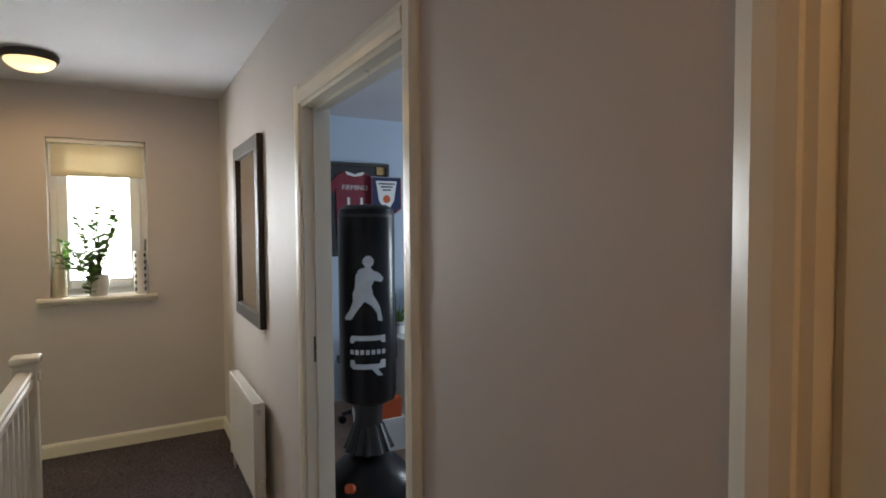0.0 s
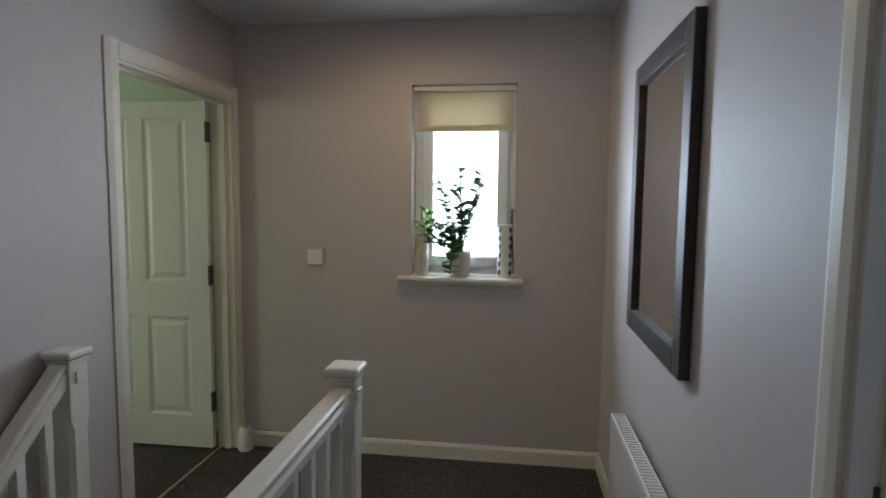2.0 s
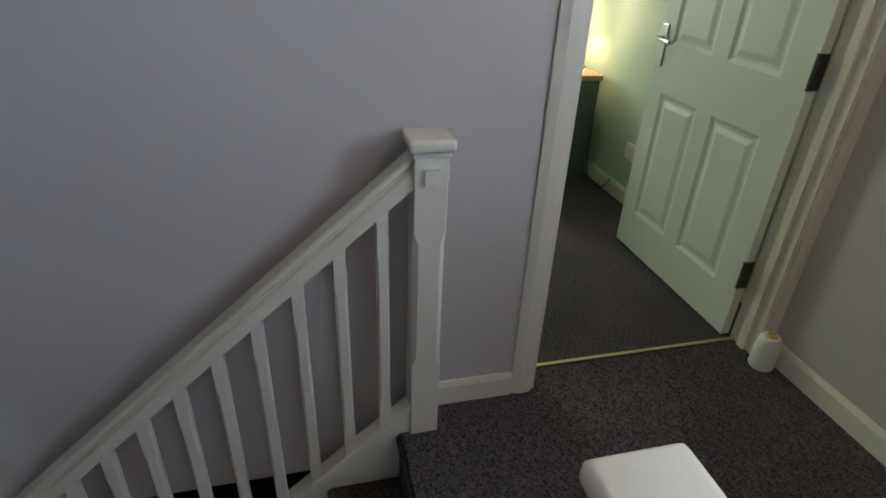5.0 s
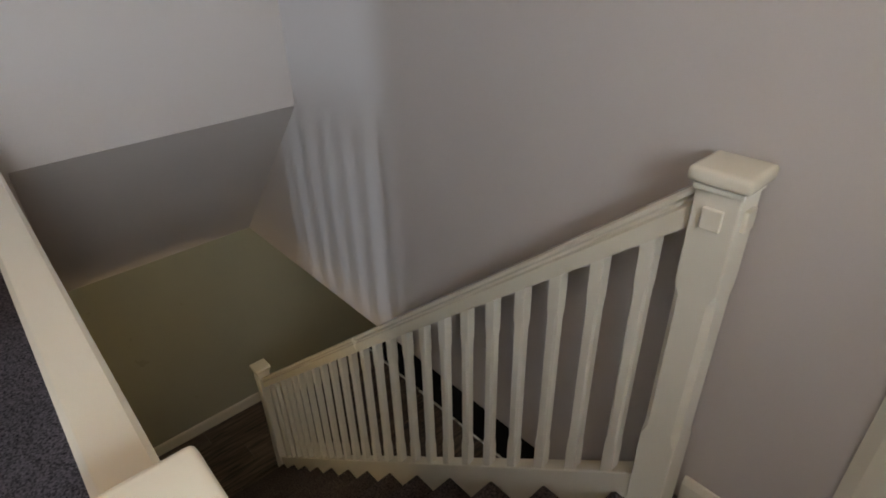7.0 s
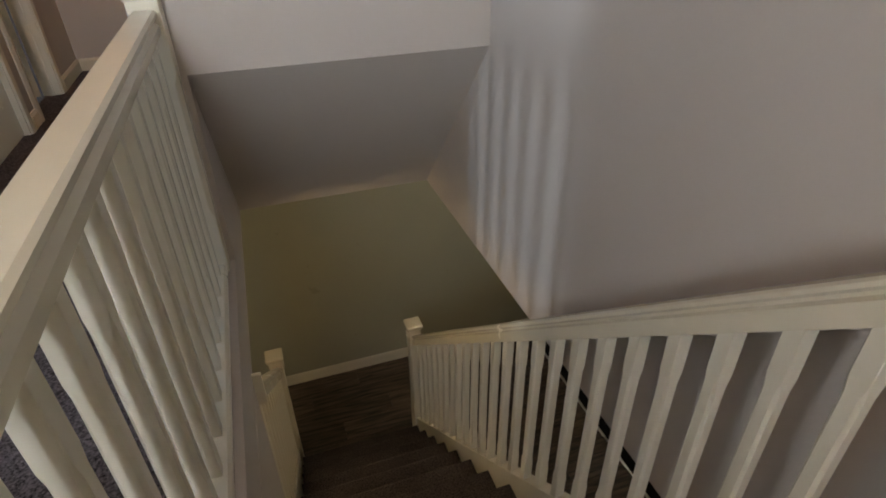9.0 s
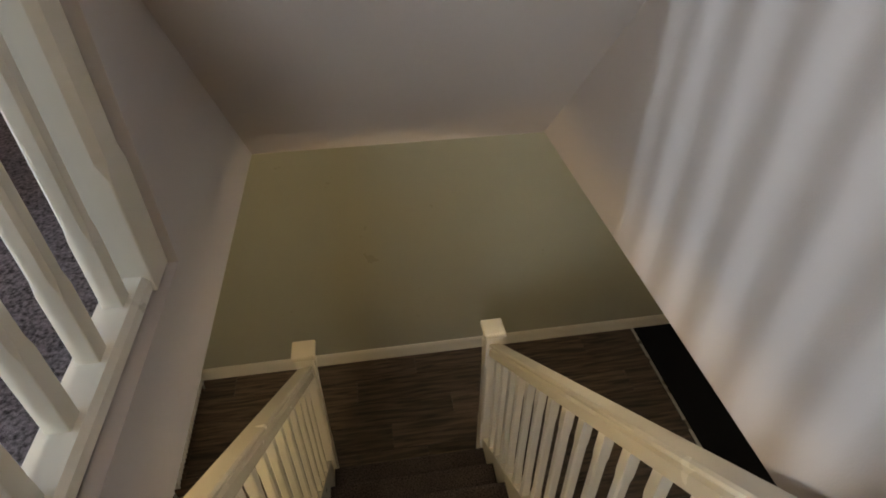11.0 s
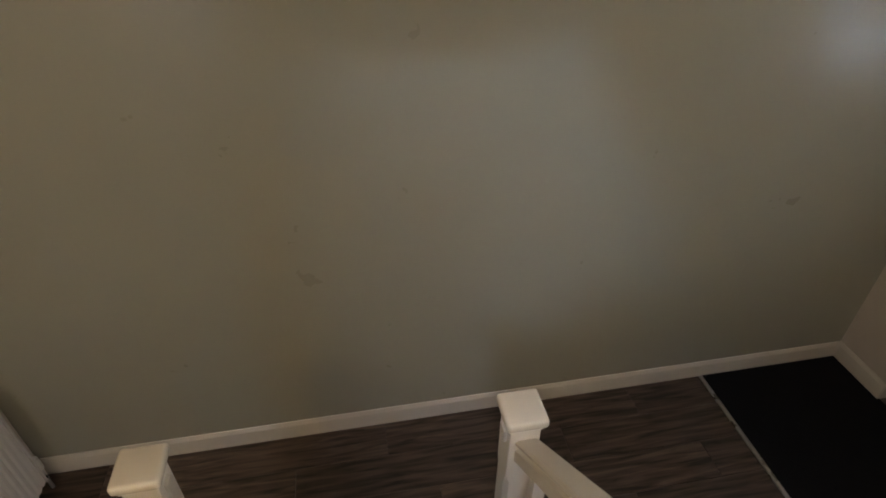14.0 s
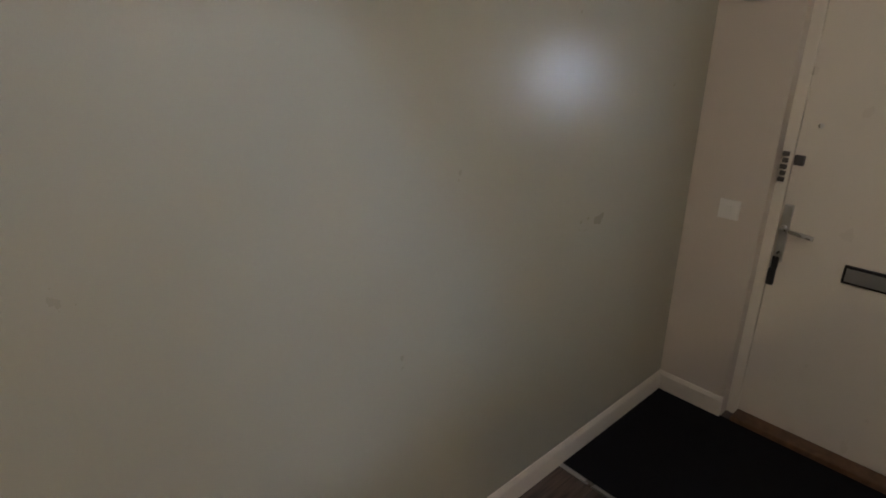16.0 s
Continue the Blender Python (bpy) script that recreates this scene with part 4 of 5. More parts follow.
bm = bmesh.new()
box(bm, FD + 0.0004, YD + 0.052, 0.80, FD + 0.009, YD + 0.086, 1.05, bevel=0.004)
plate = on_door("handle_plate", bm, CHROME, "chrome handle plate")
bm = bmesh.new()
tube(bm, [(FD + 0.008, YD + 0.069, 0.955), (FD + 0.05, YD + 0.069, 0.955), (FD + 0.056, YD + 0.085, 0.955), (FD + 0.056, YD + 0.19, 0.945)], 0.009, 10)
on_door("lever", bm, CHROME, "chrome lever", True, plate)
bm = bmesh.new()
tube(bm, [(FD + 0.008, YD + 0.069, 0.845), (FD + 0.03, YD + 0.069, 0.845)], 0.004, 8)
box(bm, FD + 0.028, YD + 0.056, 0.775, FD + 0.034, YD + 0.082, 0.83, bevel=0.003)
box(bm, FD + 0.022, YD + 0.050, 0.70, FD + 0.040, YD + 0.080, 0.775, bevel=0.008)
on_door("keys", bm, BLACK, "bunch of keys hanging in the lock", False, plate)
bm = bmesh.new()
box(bm, FD + 0.0004, YD + 0.050, 1.213, FD + 0.02, YD + 0.086, 1.252, bevel=0.003)
on_door("night_latch", bm, STEEL, "small steel night latch")
bm = bmesh.new()
tube(bm, [(FD - 0.001, YD + 0.112, 1.371), (FD + 0.006, YD + 0.112, 1.371)], 0.010, 16)
on_door("spyhole", bm, CHROME, "chrome spyhole", True)
bm = bmesh.new()
box(bm, FD + 0.0004, YD + 0.304, 0.785, FD + 0.012, YD + 0.60, 0.860, bevel=0.004)
lp = on_door("letter_plate", bm, BLACK, "black letter plate with a silver flap")
on_door("flap", boxes((FD + 0.0115, YD + 0.314, 0.795, FD + 0.016, YD + 0.590, 0.849), bevel=0.002), CHROME, "", False, lp)
ff = tagged(new("door_frame_5"), "cream front door frame with a brown timber threshold", "door frame", "", "structure")
ff.matrix_world = Matrix.Translation((FD, YD + 0.465, 0))
for r in ((FD - 0.06, YD + 0.0, 0, FD + 0.012, YD + 0.044, 2.06), (FD - 0.06, YD + 0.886, 0, FD + 0.012, YD + 0.93, 2.06), (FD - 0.06, YD + 0.044, 2.021, FD + 0.012, YD + 0.886, 2.06)):
    part("jamb", boxes(r, bevel=0.002), GLOSS, ff)
part("threshold", boxes((FD - 0.06, YD + 0.044, 0.0, XD + 0.004, YD + 0.886, 0.028), bevel=0.006), OAK, ff, "brown timber threshold")
bm = bmesh.new()
for i in range(5):
    box(bm, FD + 0.0125, YD + 0.006 + 0.004 * (i % 2), 1.14 + i * 0.026, FD + 0.024, YD + 0.030, 1.158 + i * 0.026, bevel=0.002)
part("latch_keep", bm, STEEL, ff, "steel latch keep on the jamb")
chime = thing("door_chime", (XD, -4.80, 1.82), "small dark grey box high on the wall beside the front door", "door chime")
part("case", boxes((XD + 0.0006, -4.855, 1.815, XD + 0.045, -4.745, 1.93), bevel=0.006), GREY_PLASTIC, chime)
part("cover", boxes((XD + 0.0455, -4.845, 1.825, XD + 0.050, -4.755, 1.92), bevel=0.002), GREY_PLASTIC, chime)
hs = thing("hall_switch", (XD, -4.777, 1.0), "white light switch beside the front door", "light switch")
bm = bmesh.new()
box(bm, XD + 0.0006, -4.820, 0.957, XD + 0.012, -4.734, 1.043, bevel=0.004)
part("plate", bm, PLASTIC, hs)
bm = bmesh.new()
box(bm, XD + 0.0115, -4.788, 0.985, XD + 0.017, -4.766, 1.015, bevel=0.002)
part("rocker", bm, PLASTIC, hs)


# ---- bedroom ----
def wrap_print(name, outline, cx, cy, radius, facing, z0, parent, mat, label=""):
    """A flat printed shape (u to the right, v up) laid round an upright cylinder."""
    bm = bmesh.new()
    bm.faces.new([bm.verts.new((u, v, 0)) for u, v in outline])
    us = [u for u, v in outline]
    k = min(us) + 0.012
    while k < max(us):
        bmesh.ops.bisect_plane(bm, geom=list(bm.verts) + list(bm.edges) + list(bm.faces), plane_co=(k, 0, 0), plane_no=(1, 0, 0))
        k += 0.012
    bmesh.ops.triangulate(bm, faces=bm.faces)
    for v in bm.verts:
        a = facing + v.co.x / radius
        v.co = Vector((cx + radius * math.cos(a), cy + radius * math.sin(a), z0 + v.co.y))
    return part(name, bm, mat, parent, label)


def punch_bag(x, y):
    t = thing("punch_bag", (x, y, ZU), "black vinyl free-standing punch bag with silver print", "punch bag")
    R, zb, zt = 0.136, 3.12, 4.075
    bm = bmesh.new()
    lathe(bm, [(0, zb), (R * 0.8, zb), (R * 0.96, zb + 0.015), (R, zb + 0.05), (R, zt - 0.06), (R * 0.985, zt - 0.055), (R * 0.95, zt - 0.025), (R * 0.75, zt - 0.006), (0, zt)], x, y, 48)
    part("bag", bm, BAG, t, smooth=True)
    bm = bmesh.new()
    lathe(bm, [(R * 0.93, zt - 0.032), (R * 1.004, zt - 0.058), (R * 1.004, zt - 0.064), (R * 0.9, zt - 0.05)], x, y, 48)
    part("piping", bm, BLACK, t, smooth=True)
    bm = bmesh.new()
    lathe(bm, [(0, 3.0), (0.07, 3.0), (0.066, 3.05), (0.074, zb), (0, zb)], x, y, 32)
    part("neck", bm, BLACK, t, smooth=True)
    bm = bmesh.new()
    seg = 48
    lo, hi = [], []
    for i in range(seg):
        a = 2 * math.pi * i / seg
        r = 0.125 if i % 4 < 2 else 0.112
        lo.append(bm.verts.new((x + r * math.cos(a), y + r * math.sin(a), 2.885)))
        r = 0.072 if i % 4 < 2 else 0.064
        hi.append(bm.verts.new((x + r * math.cos(a), y + r * math.sin(a), 3.01)))
    for i in range(seg):
        bm.faces.new((lo[i], lo[(i + 1) % seg], hi[(i + 1) % seg], hi[i]))
    bm.faces.new(lo[::-1])
    bm.faces.new(hi)
    part("collar", bm, BLACK, t, "ribbed black plastic collar")
    bm = bmesh.new()
    prof = [(0, ZU + 0.0)] + [(0.155 + 0.075 * math.sin(i * math.pi / 12) if i < 7 else 0.23 * math.cos((i - 6) * math.pi / 13), ZU + 0.40 * i / 12) for i in range(12)] + [(0.10, ZU + 0.395), (0, ZU + 0.395)]
    lathe(bm, prof, x, y, 48)
    part("base", bm, BAG, t, "round black water base", smooth=True)
    bm = bmesh.new()
    a = -2.35
    bx, by = x + 0.205 * math.cos(a), y + 0.205 * math.sin(a)
    tube(bm, [(bx, by, ZU + 0.27), (bx + 0.03 * math.cos(a), by + 0.03 * math.sin(a), ZU + 0.285)], 0.022, 14)
    part("filler_cap", bm, ORANGE, t, "red filler cap", smooth=True)
    F = math.atan2(-1.75, -0.72)
    rr = R + 0.0012
    silver = [(-0.012, 0.205), (-0.035, 0.20), (-0.052, 0.175), (-0.055, 0.13), (-0.068, 0.105), (-0.066, 0.075), (-0.085, 0.04), (-0.115, 0.012), (-0.112, 0.0), (-0.075, 0.004), (-0.045, 0.04), (-0.010, 0.075),
              (0.02, 0.06), (0.048, 0.03), (0.052, 0.0), (0.075, -0.004), (0.072, 0.015), (0.062, 0.055), (0.030, 0.10), (0.022, 0.135), (0.035, 0.155), (0.075, 0.15), (0.082, 0.165), (0.060, 0.185), (0.030, 0.195), (0.012, 0.215)]
    wrap_print("print_emblem", [(u, v * 1.2) for u, v in silver], x, y, rr, F, 3.53, t, PRINT, "plain silver printed shape")
    wrap_print("print_emblem", [(0.008 + 0.026 * math.cos(i * math.pi / 8), 0.027 * math.sin(i * math.pi / 8)) for i in range(16)], x, y, rr, F, 3.53 + 0.275, t, PRINT)
    wrap_print("print_bar", [(-0.085, 0.02), (-0.075, 0.035), (0.09, 0.035), (0.09, 0.0), (0.07, 0.0), (0.065, 0.012), (-0.06, 0.012), (-0.065, 0.0), (-0.085, 0.0)], x, y, rr, F, 3.425, t, PRINT)
    wrap_print("print_bar", [(-0.085, 0.03), (-0.085, 0.0), (-0.07, -0.012), (0.02, -0.012), (0.05, -0.045), (0.075, -0.045), (0.05, -0.012), (0.09, -0.008), (0.09, 0.03), (0.065, 0.03), (0.06, 0.012), (-0.058, 0.012), (-0.062, 0.03)], x, y, rr, F, 3.315, t, PRINT)
    for i in range(7):
        u = -0.085 + i * 0.026
        wrap_print("print_letter_block", [(u, 0), (u + 0.018, 0), (u + 0.018, 0.022), (u, 0.022)], x, y, rr, F, 3.372, t, PRINT)
    return t


punch_bag(0.415, -1.775)


def lettering(text, size, name, mat, parent, m):
    curve = bpy.data.curves.new("lettering", "FONT")
    curve.body, curve.size, curve.align_x, curve.extrude = text, size, "CENTER", 0.0004
    tmp = bpy.data.objects.new("lettering", curve)
    scene.collection.objects.link(tmp)
    me = bpy.data.meshes.new_from_object(tmp.evaluated_get(bpy.context.evaluated_depsgraph_get()))
    bpy.data.objects.remove(tmp)
    me.materials.clear()
    me.materials.append(mat)
    ob = new(name, me)
    ob.parent = parent
    ob.matrix_parent_inverse = parent.matrix_world.inverted()
    ob.matrix_basis = m
    return ob


def flat_shape(outline, y, thick):
    bm = bmesh.new()
    prism(bm, outline, "y", y, y + thick)
    return bm


def shirt_outline(cx, z1, w, h):
    """A folded football shirt: body, short sleeves and neck."""
    pts = [(-0.17, 1.0), (-0.30, 0.94), (-0.50, 0.74), (-0.38, 0.66), (-0.33, 0.74), (-0.31, 0.0), (0.31, 0.0), (0.33, 0.74), (0.38, 0.66), (0.50, 0.74), (0.30, 0.94), (0.17, 1.0), (0.08, 0.955), (-0.08, 0.955)]
    return [(cx + a * w, z1 - h + b * h) for a, b in pts]


def shirt_frame(name, x0, x1, z0, z1, shirt, label):
    Y = YBN
    t = thing(name, ((x0 + x1) / 2, Y, z0), label, "framed shirt")
    w = 0.028
    for r in ((x0, Y - 0.04, z0, x0 + w, Y - 0.001, z1), (x1 - w, Y - 0.04, z0, x1, Y - 0.001, z1), (x0 + w, Y - 0.04, z0, x1 - w, Y - 0.001, z0 + w), (x0 + w, Y - 0.04, z1 - w, x1 - w, Y - 0.001, z1)):
        part("frame_rail", boxes(r, bevel=0.003), BLACK_FRAME, t)
    part("mount", boxes((x0 + w, Y - 0.014, z0 + w, x1 - w, Y - 0.004, z1 - w)), MOUNT, t)
    cx, h = (x0 + x1) / 2, (z1 - z0) * 0.70
    part("shirt", flat_shape(shirt_outline(cx, z1 - 0.075, 0.50, h), Y - 0.024, 0.009), shirt, t)
    return t, cx


fr, cx = shirt_frame("framed_shirt", 0.775, 1.395, 3.72, 4.503, MAROON, "dark red football shirt in a black box frame")
part("collar", flat_shape([(cx - 0.085, 4.428), (cx - 0.07, 4.40), (cx, 4.385), (cx + 0.07, 4.40), (cx + 0.085, 4.428), (cx + 0.06, 4.425), (cx, 4.405), (cx - 0.06, 4.425)], YBN - 0.027, 0.003), CARD, fr)
lettering("FIRMINO", 0.058, "shirt_lettering", CARD, fr, pose(cx, YBN - 0.0252, 4.275, 90))
for dx in (-0.058, 0.058):
    lettering("1", 0.22, "shirt_number", CARD, fr, pose(cx + dx, YBN - 0.0252, 4.06, 90))
part("photo_card", boxes((1.285, YBN - 0.022, 4.41, 1.365, YBN - 0.0145, 4.475)), TAN, fr)
fb, cx = shirt_frame("framed_shirt", 1.622, 2.25, 3.728, 4.54, ROYAL, "royal blue football shirt in a black box frame")
part("collar", flat_shape([(cx - 0.085, 4.462), (cx - 0.07, 4.44), (cx, 4.42), (cx + 0.07, 4.44), (cx + 0.085, 4.462), (cx + 0.06, 4.46), (cx, 4.437), (cx - 0.06, 4.46)], YBN - 0.027, 0.003), CARD, fb)
part("side_panel", boxes((2.155, YBN - 0.0145, 3.76, 2.215, YBN - 0.0138, 4.14)), PALE_BLUE, fb)
part("base_panel", boxes((1.655, YBN - 0.0146, 3.76, 2.15, YBN - 0.0139, 3.865)), PALE_BLUE, fb)
for x in (1.70, 1.855):
    part("caption_card", boxes((x, YBN - 0.019, 3.785, x + 0.12, YBN - 0.0148, 3.845)), CARD, fb)
    part("caption_bar", boxes((x + 0.015, YBN - 0.0196, 3.826, x + 0.105, YBN - 0.0189, 3.834)), MOUNT, fb)
for x, z in ((cx - 0.085, 4.30), (cx + 0.09, 4.29)):
    part("badge", flat_shape([(x + 0.022 * math.cos(i * math.pi / 5), z + 0.026 * math.sin(i * math.pi / 5)) for i in range(10)] if x > cx else [(x - 0.03, z), (x + 0.03, z), (x + 0.03, z + 0.012), (x - 0.03, z + 0.012)], YBN - 0.0255, 0.0015), PALE_BLUE if x > cx else CARD, fb)

pen = thing("pennant", (1.36, YBN, 4.03), "dark football pennant with a white shield hung on the wall", "pennant")
part("cloth", flat_shape([(1.228, 4.385), (1.49, 4.385), (1.49, 4.13), (1.36, 4.03), (1.228, 4.13)], YBN - 0.056, 0.004), NAVY, pen)
part("shield", flat_shape([(1.262, 4.355), (1.456, 4.355), (1.43, 4.19), (1.36, 4.085), (1.288, 4.19)], YBN - 0.058, 0.0018), CARD, pen)
part("emblem", flat_shape([(1.36 + 0.035 * math.cos(i * math.pi / 6), 4.20 + 0.035 * math.sin(i * math.pi / 6)) for i in range(12)], YBN - 0.0592, 0.001), ORANGE, pen)
for i, (a, b) in enumerate(((1.285, 1.435), (1.305, 1.415), (1.322, 1.40))):
    part("word_bar", boxes((a, YBN - 0.0592, 4.325 - i * 0.026, b, YBN - 0.0582, 4.337 - i * 0.026)), NAVY, pen)
bm = bmesh.new()
tube(bm, [(1.215, YBN - 0.052, 4.387), (1.503, YBN - 0.052, 4.387)], 0.005)
part("hanging_rod", bm, GREY_PLASTIC, pen, smooth=True)
part("fringe", flat_shape([(1.217, 4.385), (1.228, 4.385), (1.228, 4.13), (1.36, 4.03), (1.49, 4.13), (1.49, 4.385), (1.50, 4.385), (1.50, 4.12), (1.36, 4.015), (1.217, 4.12)], YBN - 0.056, 0.003), MAROON, pen)

hat = thing("baseball_cap", (2.27, YBN - 0.06, 4.40), "pale fabric cap hung on the corner of the picture frame", "cap")
bm = bmesh.new()
lathe(bm, [(0.075, 0.0), (0.078, 0.03), (0.068, 0.075), (0.04, 0.105), (0, 0.115)], 0, 0, 20)
for v in bm.verts:
    v.co = Vector((2.265 + v.co.x * 0.9, YBN - 0.052 + v.co.z * -0.35 + v.co.y * 0.35, 4.42 + v.co.z * 0.3 - v.co.y * 1.35 + 0.012 * math.sin(v.co.x * 60)))
part("crown", bm, STRIPE, hat, smooth=True)
bm = bmesh.new()
prism(bm, [(2.20, 4.36), (2.225, 4.27), (2.265, 4.255), (2.31, 4.30), (2.325, 4.37)], "y", YBN - 0.065, YBN - 0.058)
part("peak", bm, STRIPE, hat)
medal = thing("medal", (1.655, YBN - 0.05, 4.20), "gold medal on a red and orange ribbon over the frame corner", "medal")
part("ribbon", flat_shape([(1.645, 4.55), (1.66, 4.55), (1.668, 4.26), (1.655, 4.235), (1.64, 4.26)], YBN - 0.047, 0.003), ORANGE, medal)
bm = bmesh.new()
tube(bm, [(1.655, YBN - 0.05, 4.21), (1.655, YBN - 0.044, 4.21)], 0.03, 20)
part("disc", bm, BRASS, medal, "gold medal disc", smooth=True)

# bedside unit
NX0, NX1, NY0, NY1, NZ = 1.19, 1.575, -0.59, -0.12, ZU + 0.62
ns = thing("bedside_cabinet", (1.38, -0.35, ZU), "white bedside cabinet with a drawer and a door", "cabinet")
part("body", boxes((NX0, NY0 + 0.02, ZU + 0.05, NX1, NY1, NZ - 0.022), bevel=0.002), PLASTIC, ns)
part("top", boxes((NX0 - 0.004, NY0 - 0.004, NZ - 0.0215, NX1 + 0.004, NY1, NZ), bevel=0.003), PLASTIC, ns)
part("drawer", boxes((NX0 + 0.002, NY0, NZ - 0.19, NX1 - 0.002, NY0 + 0.0195, NZ - 0.03), bevel=0.002), PLASTIC, ns)
part("door", boxes((NX0 + 0.002, NY0, ZU + 0.06, NX1 - 0.002, NY0 + 0.0195, NZ - 0.198), bevel=0.002), PLASTIC, ns)
part("plinth", boxes((NX0 + 0.01, NY0 + 0.03, ZU - 0.003, NX1 - 0.01, NY1, ZU + 0.0495)), GREY_PLASTIC, ns)
bp = thing("spiky_plant", (1.27, -0.28, NZ), "spiky green plant in a small white and grey pot", "plant")
bm = bmesh.new()
lathe(bm, [(0, NZ), (0.042, NZ), (0.05, NZ + 0.09), (0.045, NZ + 0.092), (0.04, NZ + 0.08), (0, NZ + 0.08)], 1.27, -0.28)
part("pot", bm, PLASTIC, bp, smooth=True)
bm = bmesh.new()
lathe(bm, [(0.047, NZ + 0.062), (0.0497, NZ + 0.064), (0.051, NZ + 0.088), (0.049, NZ + 0.09)], 1.27, -0.28)
part("pot_band", bm, GREY_PLASTIC, bp, smooth=True)
r7 = random.Random(7)
for i in range(13):
    a, tilt, ln = i * 2.4, r7.uniform(0.15, 0.6), r7.uniform(0.11, 0.19)
    d = Vector((math.cos(a) * math.sin(tilt), math.sin(a) * math.sin(tilt), math.cos(tilt)))
    c = Vector((1.27 + 0.015 * math.cos(a), -0.28 + 0.015 * math.sin(a), NZ + 0.078))
    bm = bmesh.new()
    tube(bm, [c, c + d * ln * 0.5, c + d * ln + Vector((0, 0, -0.01))], [0.009, 0.008, 0.001], 6)
    part("leaf", bm, LEAF, bp, smooth=True)
gc = thing("game_controller", (1.40, -0.42, NZ), "white game controller lying on the bedside cabinet", "controller")
bm = bmesh.new()
pts = [(-0.075, -0.05), (-0.055, -0.06), (-0.035, -0.02), (0.035, -0.02), (0.055, -0.06), (0.075, -0.05), (0.07, 0.02), (0.045, 0.045), (-0.045, 0.045), (-0.07, 0.02)]
prism(bm, [(1.40 + a, -0.42 + b) for a, b in pts], "z", NZ + 0.001, NZ + 0.045)
bmesh.ops.bevel(bm, geom=list(bm.edges), offset=0.014, segments=2, affect="EDGES")
part("shell", bm, PLASTIC, gc, smooth=True)
for dx, dyy in ((-0.035, 0.012), (0.02, -0.008)):
    bm = bmesh.new()
    lathe(bm, [(0, NZ + 0.044), (0.008, NZ + 0.044), (0.010, NZ + 0.056), (0, NZ + 0.058)], 1.40 + dx, -0.42 + dyy, 14)
    part("thumb_stick", bm, GREY_PLASTIC, gc, smooth=True)

# bed
BX0, BX1, BY0, BY1 = 1.66, 2.62, -1.85, 0.10
bed = thing("single_bed", (2.14, -0.9, ZU), "single bed with dark base and navy striped bedding", "bed")
part("base", boxes((BX0, BY0, ZU + 0.05, BX1, BY1, ZU + 0.30), bevel=0.012), FUR, bed, "dark upholstered bed base")
part("mattress", boxes((BX0 + 0.005, BY0 + 0.005, ZU + 0.301, BX1 - 0.005, BY1, ZU + 0.50), bevel=0.03), NAVY, bed, "navy sheet over the mattress")
for x, y in ((BX0 + 0.05, BY0 + 0.05), (BX1 - 0.1, BY0 + 0.05), (BX0 + 0.05, BY1 - 0.1), (BX1 - 0.1, BY1 - 0.1)):
    part("foot", boxes((x, y, ZU - 0.003, x + 0.05, y + 0.05, ZU + 0.05)), BLACK, bed)
part("headboard", boxes((BX0 - 0.02, BY1 + 0.002, ZU - 0.003, BX1 + 0.02, BY1 + 0.07, ZU + 0.78), bevel=0.02), FUR, bed, "dark upholstered headboard")


def duvet():
    t = thing("duvet", (2.14, -1.0, ZU + 0.5), "navy and pale blue striped duvet hanging over the bed side", "bedding")
    bands = [(0, NAVY), (0.30, STRIPE), (0.40, ROYAL), (0.52, STRIPE), (0.66, NAVY), (0.95, STRIPE), (1.06, ROYAL), (1.2, STRIPE), (1.5, NAVY)]
    me_bm = bmesh.new()
    prof = [(BX0 - 0.075, 2.74), (BX0 - 0.07, 2.86), (BX0 - 0.05, 2.97), (BX0 + 0.0, 3.035), (BX0 + 0.08, 3.06), (BX0 + 0.3, 3.075), (BX0 + 0.6, 3.075), (BX1 - 0.06, 3.06), (BX1 + 0.02, 3.02), (BX1 + 0.05, 2.8)]
    ys = [-0.42 - i * 0.035 for i in range(42)]
    grid = []
    for j, y in enumerate(ys):
        row = []
        for i, (x, z) in enumerate(prof):
            q = noise.noise(Vector((x * 5, y * 4, 3))) * 0.022
            hang = 0.02 * math.sin(y * 17 + x * 2) if i < 4 else 0.0
            row.append(me_bm.verts.new((x + hang - (0.012 * math.cos(y * 9) if i < 3 else 0), y, z + q)))
        grid.append(row)
    for j in range(len(ys) - 1):
        for i in range(len(prof) - 1):
            f = me_bm.faces.new((grid[j][i], grid[j][i + 1], grid[j + 1][i + 1], grid[j + 1][i]))
            k = [n for n, (s, m) in enumerate(bands) if -ys[j] - 0.42 >= s - 1e-6][-1]
            f.material_index = k
    bmesh.ops.solidify(me_bm, geom=list(me_bm.faces), thickness=0.03)
    ob = part("cover", me_bm, bands[0][1], t, smooth=True)
    for s, m in bands[1:]:
        ob.data.materials.append(m)


duvet()


